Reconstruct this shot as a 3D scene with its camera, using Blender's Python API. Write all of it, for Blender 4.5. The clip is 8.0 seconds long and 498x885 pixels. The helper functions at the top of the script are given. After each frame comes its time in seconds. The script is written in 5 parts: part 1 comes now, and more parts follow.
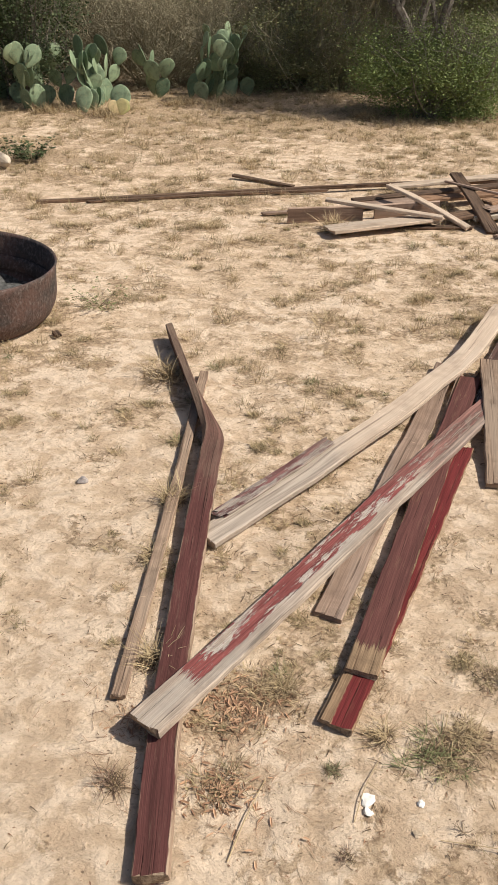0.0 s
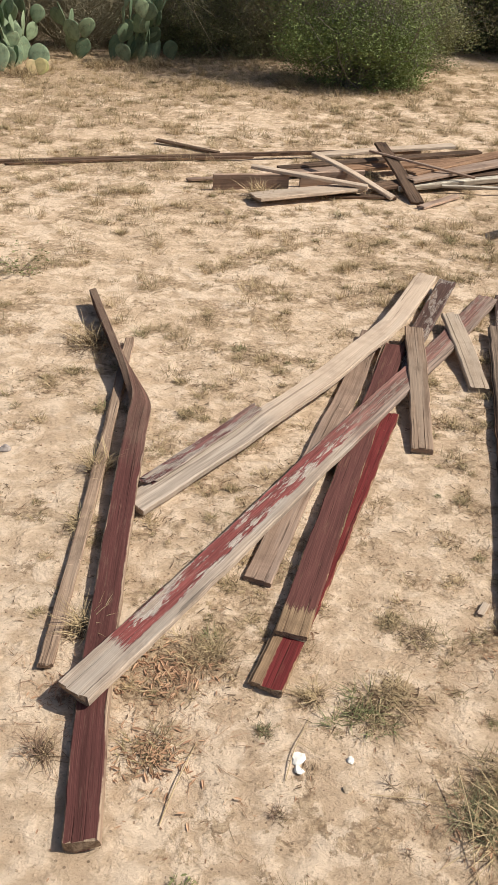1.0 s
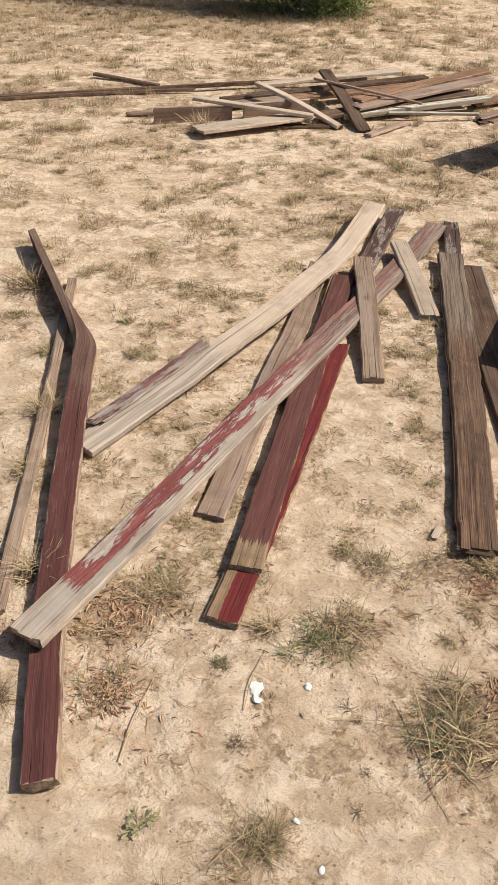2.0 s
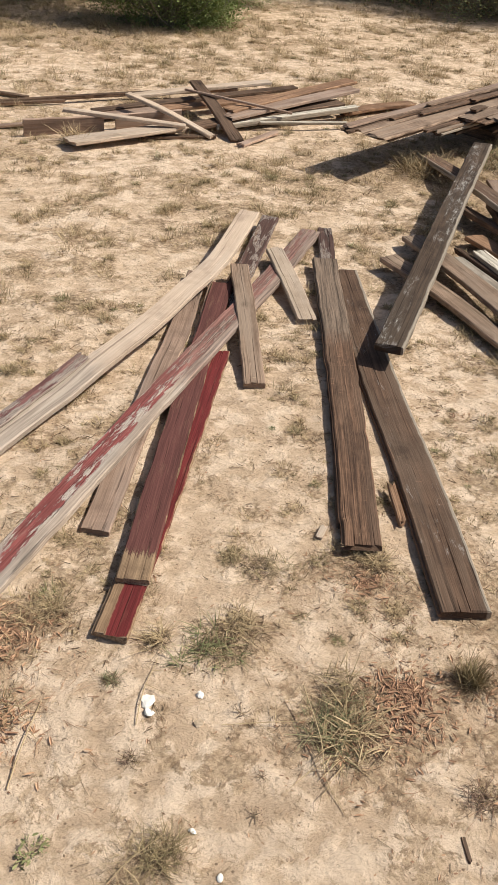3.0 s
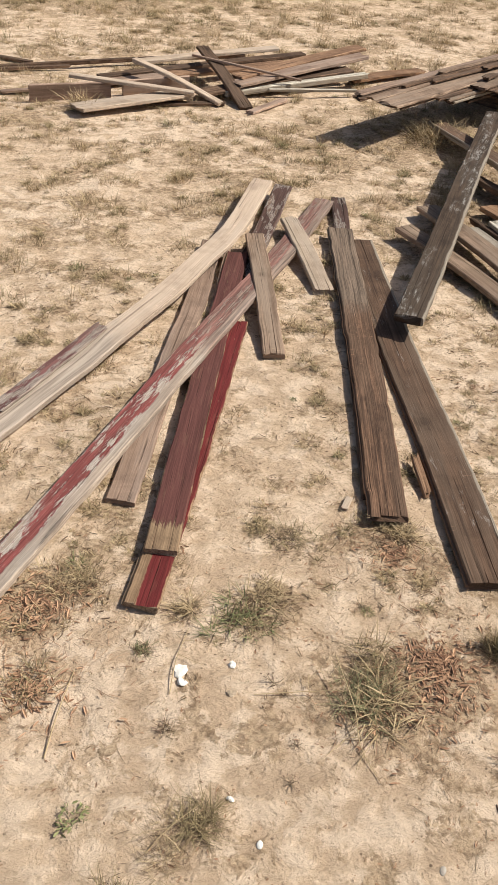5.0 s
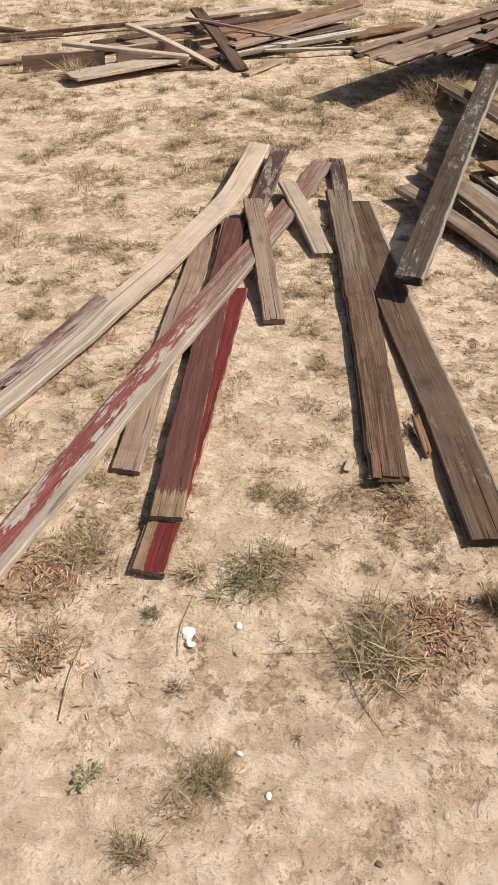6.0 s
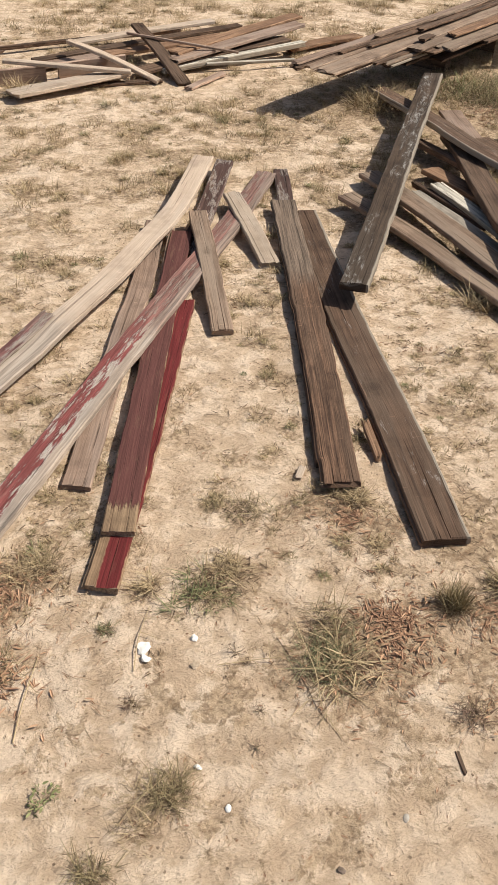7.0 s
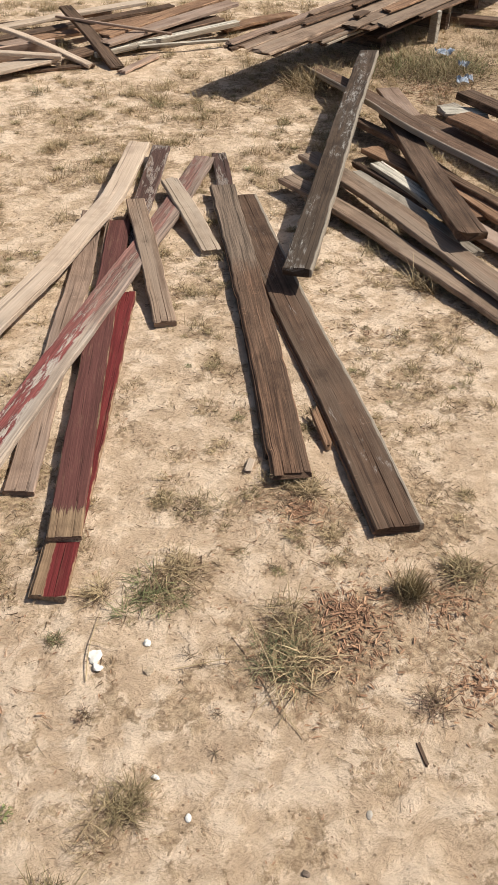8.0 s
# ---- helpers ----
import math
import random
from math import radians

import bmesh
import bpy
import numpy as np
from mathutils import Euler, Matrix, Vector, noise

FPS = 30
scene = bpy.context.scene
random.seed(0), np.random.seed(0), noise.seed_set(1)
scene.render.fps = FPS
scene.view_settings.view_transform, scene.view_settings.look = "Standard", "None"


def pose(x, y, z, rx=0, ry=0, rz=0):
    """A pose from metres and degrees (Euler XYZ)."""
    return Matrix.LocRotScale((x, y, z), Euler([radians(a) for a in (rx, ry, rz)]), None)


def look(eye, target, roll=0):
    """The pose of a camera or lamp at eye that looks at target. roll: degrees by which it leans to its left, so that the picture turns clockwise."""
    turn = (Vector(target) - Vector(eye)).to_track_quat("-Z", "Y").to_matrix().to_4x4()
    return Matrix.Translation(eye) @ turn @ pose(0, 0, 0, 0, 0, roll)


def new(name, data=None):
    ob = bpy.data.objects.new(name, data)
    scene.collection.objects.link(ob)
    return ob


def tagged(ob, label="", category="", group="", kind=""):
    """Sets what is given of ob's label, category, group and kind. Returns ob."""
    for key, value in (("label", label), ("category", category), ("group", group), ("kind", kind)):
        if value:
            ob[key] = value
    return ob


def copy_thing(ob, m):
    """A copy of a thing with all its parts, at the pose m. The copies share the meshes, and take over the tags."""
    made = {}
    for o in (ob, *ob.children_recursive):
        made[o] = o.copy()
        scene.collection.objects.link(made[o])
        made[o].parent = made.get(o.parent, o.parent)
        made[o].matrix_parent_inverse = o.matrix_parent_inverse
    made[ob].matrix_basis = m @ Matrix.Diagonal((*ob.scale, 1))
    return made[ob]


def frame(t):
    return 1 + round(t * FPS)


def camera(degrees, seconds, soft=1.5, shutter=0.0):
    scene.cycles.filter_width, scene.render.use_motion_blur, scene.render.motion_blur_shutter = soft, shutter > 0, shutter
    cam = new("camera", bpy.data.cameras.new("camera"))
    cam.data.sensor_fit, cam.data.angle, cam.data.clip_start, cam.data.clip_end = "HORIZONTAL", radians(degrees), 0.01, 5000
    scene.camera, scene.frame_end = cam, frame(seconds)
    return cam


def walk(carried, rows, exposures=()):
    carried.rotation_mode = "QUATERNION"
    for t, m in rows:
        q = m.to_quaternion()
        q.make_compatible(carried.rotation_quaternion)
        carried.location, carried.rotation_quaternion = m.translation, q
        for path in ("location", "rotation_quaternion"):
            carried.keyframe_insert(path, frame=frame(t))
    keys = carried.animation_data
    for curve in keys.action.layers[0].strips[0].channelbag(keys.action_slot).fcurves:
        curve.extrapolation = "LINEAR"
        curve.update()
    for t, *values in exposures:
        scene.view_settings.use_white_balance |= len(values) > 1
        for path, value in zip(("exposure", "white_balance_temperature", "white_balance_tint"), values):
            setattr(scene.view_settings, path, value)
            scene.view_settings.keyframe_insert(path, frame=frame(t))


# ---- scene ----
cam = camera(32.8, 8.0, soft=1.1)
# seconds, eye, yaw, pitch, roll
PATH = [
    (0.0, (-0.028, -0.006, 1.720), 0.00, -32.21, 0.49),
    (0.5, (-0.040, -0.020, 1.713), -4.92, -31.87, 3.29),
    (1.0, (-0.037, -0.001, 1.687), -6.11, -33.84, 3.50),
    (1.2, (-0.020, -0.003, 1.674), -6.48, -35.25, 2.83),
    (2.3, (0.021, 0.011, 1.633), -11.92, -37.31, 3.39),
    (2.5, (0.037, 0.009, 1.635), -14.16, -36.87, 3.80),
    (3.0, (0.053, -0.002, 1.632), -17.98, -36.21, 4.75),
    (3.5, (0.044, -0.008, 1.634), -18.89, -36.17, 4.67),
    (4.0, (0.050, -0.010, 1.626), -19.58, -36.63, 3.81),
    (4.5, (0.041, -0.003, 1.613), -20.62, -37.28, 3.73),
    (5.0, (-0.031, 0.029, 1.611), -18.71, -37.98, 5.35),
    (5.2, (-0.045, 0.034, 1.606), -17.12, -38.41, 5.04),
    (6.3, (-0.001, -0.011, 1.639), -18.46, -40.66, 2.33),
    (6.5, (-0.007, -0.010, 1.627), -19.55, -40.15, 2.92),
    (7.0, (0.023, -0.014, 1.629), -21.09, -39.43, 2.72),
    (7.5, (0.045, 0.008, 1.619), -22.75, -39.76, 2.43),
    (8.0, (0.070, 0.031, 1.619), -24.93, -40.43, 2.46),
]


def aim(eye, yaw, pitch, roll):
    way = Euler((radians(90 + pitch), 0, radians(yaw))).to_matrix() @ Vector((0, 0, -1))
    return look(eye, Vector(eye) + 2 * way, roll)


walk(cam, [(t, aim(eye, yaw, pitch, roll)) for t, eye, yaw, pitch, roll in PATH])

# ---- daylight: a high sun from the right under a clear sky ----
SUN_UP, SUN_TURN, SUN_POWER, SKY_POWER, EXPOSURE = 50.0, -5.0, 5.02, 0.080, 0.0
scene.view_settings.exposure = EXPOSURE
sky_world = bpy.data.worlds.new("sky")
scene.world = sky_world
sky_world.use_nodes = True
sky_nodes = sky_world.node_tree.nodes
sky = sky_nodes.new("ShaderNodeTexSky")
sky.sky_type, sky.sun_disc, sky.dust_density, sky.ozone_density = "NISHITA", False, 3.0, 0.6
sky.sun_elevation, sky.sun_rotation = radians(SUN_UP), radians(90 - SUN_TURN)
sky_world.node_tree.links.new(sky.outputs[0], sky_nodes["Background"].inputs[0])
sky_nodes["Background"].inputs[1].default_value = SKY_POWER
sun_dir = Vector((math.cos(radians(SUN_UP)) * math.cos(radians(SUN_TURN)), math.cos(radians(SUN_UP)) * math.sin(radians(SUN_TURN)), math.sin(radians(SUN_UP))))
sun_data = bpy.data.lights.new("sun", "SUN")
sun_data.energy, sun_data.angle, sun_data.color = SUN_POWER, radians(0.55), (1.0, 0.955, 0.845)
new("sun", sun_data).matrix_world = look(sun_dir * 30, (0, 0, 0))


# ---- materials ----
class Nodes:
    """A short way to write node materials."""

    def __init__(self, name, roughness=0.85, specular=0.3):
        self.mat = bpy.data.materials.new(name)
        self.mat.use_nodes = True
        self.tree = self.mat.node_tree
        self.shader = self.tree.nodes["Principled BSDF"]
        self.shader.inputs["Roughness"].default_value = roughness
        self.shader.inputs["Specular IOR Level"].default_value = specular

    def add(self, kind, **values):
        node = self.tree.nodes.new("ShaderNode" + kind)
        for key, value in values.items():
            setattr(node, key, value)
        return node

    def link(self, source, target):
        self.tree.links.new(source, target)
        return self

    def put(self, socket, value):
        if isinstance(value, (int, float)):
            socket.default_value = value
        elif isinstance(value, (tuple, list)):
            socket.default_value = (*value, 1.0) if len(value) == 3 and socket.type == "RGBA" else value
        else:
            self.tree.links.new(value, socket)

    def scaled(self, vector, factors):
        node = self.add("VectorMath", operation="MULTIPLY")
        self.put(node.inputs[0], vector)
        node.inputs[1].default_value = factors
        return node.outputs[0]

    def noise(self, vector, factors=(1, 1, 1), detail=4.0, rough=0.55, bend=0.0):
        node = self.add("TexNoise")
        self.put(node.inputs["Vector"], self.scaled(vector, factors))
        node.inputs["Scale"].default_value = 1.0
        node.inputs["Detail"].default_value = detail
        node.inputs["Roughness"].default_value = rough
        node.inputs["Distortion"].default_value = bend
        return node.outputs["Fac"]

    def cells(self, vector, factors, feature="F1"):
        node = self.add("TexVoronoi", feature=feature)
        self.put(node.inputs["Vector"], self.scaled(vector, factors))
        node.inputs["Scale"].default_value = 1.0
        return node.outputs["Distance"]

    def steps(self, value, low, high, out_low=0.0, out_high=1.0):
        node = self.add("MapRange", interpolation_type="SMOOTHSTEP")
        self.put(node.inputs["Value"], value)
        for key, number in (("From Min", low), ("From Max", high), ("To Min", out_low), ("To Max", out_high)):
            node.inputs[key].default_value = number
        return node.outputs[0]

    def math(self, operation, a, b=0.0):
        node = self.add("Math", operation=operation)
        self.put(node.inputs[0], a)
        self.put(node.inputs[1], b)
        return node.outputs[0]

    def mix(self, factor, a, b, blend="MIX"):
        node = self.add("Mix", data_type="RGBA", blend_type=blend)
        self.put(node.inputs[0], factor)
        self.put(node.inputs[6], a)
        self.put(node.inputs[7], b)
        return node.outputs[2]

    def bump(self, height, strength, distance, before=None):
        node = self.add("Bump")
        node.inputs["Strength"].default_value = strength
        node.inputs["Distance"].default_value = distance
        self.put(node.inputs["Height"], height)
        if before is not None:
            self.put(node.inputs["Normal"], before)
        return node.outputs[0]

    def done(self, colour, normal=None, roughness=None):
        self.put(self.shader.inputs["Base Color"], colour)
        if normal is not None:
            self.put(self.shader.inputs["Normal"], normal)
        if roughness is not None:
            self.put(self.shader.inputs["Roughness"], roughness)
        return self.mat


def wood(name, light, dark, paint=None, cover=0.0, bare_end=0.0, grain=1.0, grey=None, flecks=0.0, zone=(-1.0, 2.0), edge=0.10, soft=0.3, aged=None, pale_side=False):
    """Weathered board: grain along the length, cracks, stains, and old paint worn off in flakes.
    bare_end: metres at the start with the paint gone; zone: the stretch of the width (0 to 1) that keeps its paint; edge: how far the corners are worn;
    soft: how even the grain is; aged: metres from the start and the colour to which the rest has weathered; pale_side: one bleached edge."""
    n = Nodes(name, 0.85, 0.2)
    uv = n.add("UVMap", uv_map="grain").outputs[0]
    span_at = n.add("SeparateXYZ")
    n.put(span_at.inputs[0], n.add("UVMap", uv_map="span").outputs[0])
    span = span_at.outputs["X"]
    chance = n.add("ObjectInfo").outputs["Random"]
    shift = n.add("VectorMath", operation="MULTIPLY_ADD")
    n.put(shift.inputs[0], chance)
    shift.inputs[1].default_value = (7.0, 31.0, 3.0)
    n.put(shift.inputs[2], uv)
    at = shift.outputs[0]
    fine = n.noise(at, (330, 7.0, 1), 5, 0.7)
    streak = n.noise(at, (85, 1.8, 1), 5, 0.65, 0.8)
    rings = n.noise(at, (34, 0.8, 1), 3, 0.5, 1.6)
    broad = n.noise(at, (13, 1.3, 1), 4, 0.6)
    band = n.noise(at, (2.5, 5.0, 1), 5, 0.65, 0.4)
    stain = n.noise(at, (9, 5.0, 1), 6, 0.68)
    split = n.steps(n.noise(at, (105, 1.5, 1), 3, 0.5, 0.5), 0.30, 0.37, 1.0, 0.0)
    tone = n.math("ADD", n.math("MULTIPLY", fine, 0.35), n.math("ADD", n.math("MULTIPLY", streak, 0.4), n.math("MULTIPLY", rings, 0.25)))
    colour = n.mix(n.steps(tone, 0.41 - 0.10 * soft, 0.585 + 0.04 * soft), dark, light)
    colour = n.mix(n.steps(rings, 0.56, 0.66, 0.0, 0.42 * (1 - soft)), colour, tuple(c * 0.7 for c in dark))
    colour = n.mix(n.steps(band, 0.42, 0.62, 0.0, 0.55), colour, tuple(0.72 * d + 0.12 * l for d, l in zip(dark, light)))
    if grey:
        colour = n.mix(n.steps(broad, 0.42, 0.62, 0.0, 0.8), colour, grey)
    deep = tuple(c * 0.35 for c in dark)
    colour = n.mix(n.steps(stain, 0.52, 0.70, 0.0, 0.55), colour, tuple(c * 0.75 for c in dark))
    pale = tuple(min(0.8, c * (1.05 if paint else 1.35)) for c in light)
    rim = n.math("ADD", n.math("ABSOLUTE", n.math("SUBTRACT", span, 0.5)), n.math("MULTIPLY", n.math("SUBTRACT", stain, 0.5), 0.35))
    worn_rim = n.steps(rim, 0.5 - edge, 0.53 - edge * 0.6)
    colour = n.mix(n.math("MULTIPLY", worn_rim, n.steps(fine, 0.35, 0.6)), colour, pale)
    height = n.math("SUBTRACT", n.math("MULTIPLY", tone, grain), n.math("MULTIPLY", split, 1.1))
    eye = n.add("VectorMath", operation="MULTIPLY_ADD")
    n.put(eye.inputs[0], n.add("TexNoise").outputs["Color"])
    eye.inputs[1].default_value = (0.006, 0.012, 0)
    n.put(eye.inputs[2], at)
    knot = n.cells(eye.outputs[0], (8.5, 3.4, 1))
    rare = n.steps(n.noise(at, (6, 2.2, 1), 1), 0.48, 0.54)
    halo = n.math("MULTIPLY", n.steps(knot, 0.07, 0.22, 1.0, 0.0), rare)
    colour = n.mix(n.math("MULTIPLY", halo, 0.45), colour, tuple(c * 0.8 for c in dark))
    core = n.math("MULTIPLY", n.steps(knot, 0.045, 0.075, 1.0, 0.0), rare)
    colour = n.mix(n.math("MULTIPLY", core, 0.9), colour, tuple(c * 0.45 for c in dark))
    nicks = n.math("MULTIPLY", n.steps(n.noise(at, (30, 150, 1), 2), 0.66, 0.70), n.steps(n.noise(at, (8, 7, 1), 2), 0.55, 0.62))
    colour = n.mix(n.math("MULTIPLY", nicks, 0.6), colour, pale)
    if paint:
        flake = n.math("ADD", n.math("MULTIPLY", n.noise(at, (70, 11.0, 1), 9, 0.8, 0.4), 0.55), n.math("MULTIPLY", n.noise(at, (24, 4.2, 1), 5, 0.65), 0.45))
        mask = n.steps(flake, 0.63 - 0.32 * cover, 0.66 - 0.32 * cover)
        drift = n.math("ADD", span, n.math("MULTIPLY", n.math("SUBTRACT", stain, 0.5), 0.4))
        kept = n.math("MULTIPLY", n.steps(drift, zone[0], zone[0] + 0.06), n.steps(drift, zone[1] - 0.06, zone[1], 1.0, 0.0))
        kept = n.math("MULTIPLY", kept, n.math("SUBTRACT", 1.0, worn_rim))
        if bare_end:
            along = n.add("SeparateXYZ")
            n.put(along.inputs[0], uv)
            worn = n.math("ADD", along.outputs["Y"], n.math("MULTIPLY", n.math("ADD", fine, streak), -0.13))
            kept = n.math("MULTIPLY", kept, n.steps(worn, bare_end - 0.135, bare_end - 0.12))
        fringe, mask = kept, n.math("MULTIPLY", mask, kept)
        coat = n.mix(n.steps(tone, 0.40, 0.60), tuple(c * (0.72 if cover > 0.8 else 0.5) for c in paint), tuple(min(1, c * 1.15) for c in paint))
        dust = tuple(0.5 * p + 0.5 * q for p, q in zip(paint, light))
        coat = n.mix(n.steps(n.noise(at, (70, 8, 1), 6, 0.75), 0.52, 0.70, 0.0, 0.32 if cover > 0.8 else 0.6), coat, dust)
        coat = n.mix(n.steps(broad, 0.5, 0.7, 0.0, 0.12 if cover > 0.9 else 0.3), coat, tuple(0.55 * c for c in paint))
        if cover < 0.6:
            primer = n.math("MULTIPLY", n.steps(flake, 0.60 - 0.32 * cover, 0.63 - 0.32 * cover), fringe)
            colour = n.mix(n.math("MULTIPLY", primer, 0.6), colour, (0.60, 0.54, 0.48))
        colour = n.mix(mask, colour, coat)
        height = n.math("ADD", height, n.math("MULTIPLY", mask, 0.35))
    if flecks:
        marks = n.steps(n.noise(at, (48, 12, 1), 10, 0.85, 0.5), 0.58 - 0.1 * flecks, 0.74 - 0.1 * flecks)
        where = n.steps(n.noise(at, (14, 2.6, 1), 2), 0.49, 0.58)
        colour = n.mix(n.math("MULTIPLY", n.math("MULTIPLY", marks, where), 0.8), colour, (0.60, 0.57, 0.53))
    if aged:
        run = n.add("SeparateXYZ")
        n.put(run.inputs[0], uv)
        late = n.steps(n.math("ADD", run.outputs["Y"], n.math("MULTIPLY", n.math("SUBTRACT", stain, 0.5), 0.7)), aged[0], aged[0] + 0.25)
        old = n.mix(n.steps(tone, 0.38, 0.62), tuple(c * 0.5 for c in aged[1]), tuple(c * 1.3 for c in aged[1]))
        colour = n.mix(n.math("MULTIPLY", late, n.steps(flake, 0.40, 0.55, 0.9, 0.55) if paint else 0.75), colour, old)
    if pale_side:
        rim_at = n.math("ADD", span, n.math("MULTIPLY", n.math("SUBTRACT", stain, 0.5), 0.16))
        colour = n.mix(n.steps(rim_at, 0.90, 0.95, 0.0, 0.75), colour, (0.42, 0.36, 0.29))
    colour = n.mix(n.math("MULTIPLY", split, 0.35 if cover > 0.9 else 0.8 - 0.65 * soft), colour, deep)
    lines = n.noise(at, (520, 5.0, 1), 3, 0.6, 0.3)
    colour = n.mix(1.0, colour, n.steps(lines, 0.36, 0.62, 1.0 - 0.26 * (1 - 0.8 * soft) * min(1.6, grain), 1.0 + 0.12 * (1 - 0.6 * soft) * grain), "MULTIPLY")
    colour = n.mix(1.0, colour, n.steps(chance, 0.0, 1.0, 0.84, 1.14), "MULTIPLY")
    return n.done(colour, n.bump(height, 0.8, 0.004))


def soil():
    """Pale sandy crust in thin plates, with browner debris (dust, chaff, rotted grass) where the mesh's own debris map
    says so. The map also browns some shaded ground.
    """
    n = Nodes("dry_soil", 0.95, 0.12)
    at = n.add("TexCoord").outputs["Object"]
    debris = n.add("Attribute", attribute_name="debris").outputs["Fac"]
    region = n.noise(at, (0.9, 1.2, 1), 4, 0.6, 0.5)
    plates = n.noise(at, (11, 13, 11), 6, 0.64, 0.3)
    crumbs = n.noise(at, (48, 54, 48), 5, 0.62)
    grit = n.noise(at, (240, 240, 240), 3, 0.6)
    straw = n.noise(at, (150, 36, 60), 4, 0.7, 0.8)
    colour = n.mix(n.steps(plates, 0.38, 0.60), (0.575, 0.418, 0.288), (0.725, 0.553, 0.398))
    crust = n.math("ADD", n.math("MULTIPLY", plates, 0.62), n.math("MULTIPLY", region, 0.38))
    colour = n.mix(n.steps(crust, 0.48, 0.56, 0.0, 0.62), colour, (0.81, 0.642, 0.49))
    damp = n.steps(n.noise(at, (3.1, 3.7, 3), 5, 0.62, 0.6), 0.53, 0.68, 0.0, 0.3)
    colour = n.mix(damp, colour, (0.46, 0.33, 0.225))
    rotten = n.mix(n.steps(crumbs, 0.38, 0.62), (0.25, 0.165, 0.10), (0.56, 0.41, 0.27))
    mosaic = n.noise(at, (22, 27, 22), 8, 0.76, 0.5)
    edge = n.math("ADD", debris, n.math("MULTIPLY", n.math("SUBTRACT", mosaic, 0.5), 1.9))
    colour = n.mix(n.steps(edge, 0.47, 0.60, 0.0, 0.82), colour, rotten)
    fibres = n.steps(straw, 0.56, 0.64)
    colour = n.mix(n.math("MULTIPLY", fibres, n.steps(edge, 0.25, 0.6, 0.05, 0.75)), colour, (0.36, 0.25, 0.15))
    colour = n.mix(n.steps(crumbs, 0.60, 0.70, 0.0, 0.5), colour, (0.36, 0.25, 0.16))
    colour = n.mix(n.steps(grit, 0.60, 0.70, 0.0, 0.22), colour, (0.34, 0.235, 0.15))
    pits = n.math("MULTIPLY", n.steps(n.cells(at, (33, 37, 33)), 0.08, 0.15, 0.8, 0.0), n.steps(plates, 0.42, 0.55, 1.0, 0.3))
    colour = n.mix(pits, colour, (0.15, 0.10, 0.065))
    relief = n.bump(plates, 0.9, 0.03)
    relief = n.bump(mosaic, 0.9, 0.018, relief)
    relief = n.bump(crumbs, 0.5, 0.007, relief)
    relief = n.bump(grit, 0.3, 0.002, relief)
    return n.done(colour, relief)


def blade_stuff(name, low, high, spread=1.0, rough=0.75):
    n = Nodes(name, rough, 0.2)
    chance = n.add("NewGeometry").outputs["Random Per Island"]
    spot = n.noise(n.add("TexCoord").outputs["Object"], (3, 3, 3), 3)
    pick = n.math("ADD", n.math("MULTIPLY", chance, 0.7 * spread), n.math("MULTIPLY", spot, 0.3))
    colour = n.mix(pick, low, high)
    return n.done(colour)


def cactus_skin(name, low, high):
    n = Nodes(name, 0.62, 0.3)
    at = n.add("TexCoord").outputs["Object"]
    chance = n.add("ObjectInfo").outputs["Random"]
    colour = n.mix(chance, low, high)
    colour = n.mix(n.steps(n.noise(at, (3.5, 3.5, 3.5), 5, 0.65), 0.45, 0.68, 0.0, 0.6), colour, tuple(0.55 * c for c in low))
    colour = n.mix(n.steps(n.noise(at, (9, 9, 9), 5, 0.7), 0.54, 0.70, 0.0, 0.6), colour, (0.27, 0.25, 0.13))
    dots = n.steps(n.cells(at, (17, 17, 17)), 0.13, 0.21, 1.0, 0.0)
    colour = n.mix(n.math("MULTIPLY", dots, 0.7), colour, (0.36, 0.32, 0.20))
    return n.done(colour, n.bump(dots, 0.5, 0.006))


def rust():
    n = Nodes("burnt_rusty_steel", 0.7, 0.4)
    at = n.add("TexCoord").outputs["Object"]
    soot = n.noise(at, (5, 5, 8), 6, 0.65)
    flake = n.noise(at, (60, 60, 45), 6, 0.75)
    scale = n.cells(at, (75, 75, 60))
    colour = n.mix(n.steps(soot, 0.38, 0.62), (0.05, 0.041, 0.038), (0.12, 0.07, 0.057))
    colour = n.mix(n.steps(flake, 0.48, 0.66, 0.0, 0.8), colour, (0.19, 0.15, 0.135))
    colour = n.mix(n.steps(scale, 0.12, 0.3, 0.55, 0.0), colour, (0.035, 0.027, 0.025))
    n.shader.inputs["Metallic"].default_value = 0.2
    return n.done(colour, n.bump(scale, 0.5, 0.004, n.bump(flake, 0.6, 0.004)))


def plain_stone(name, low, high, scale=40):
    n = Nodes(name, 0.9, 0.2)
    at = n.add("TexCoord").outputs["Object"]
    grain = n.noise(at, (scale, scale, scale), 5, 0.65)
    return n.done(n.mix(n.steps(grain, 0.3, 0.7), low, high), n.bump(grain, 0.5, 0.003))


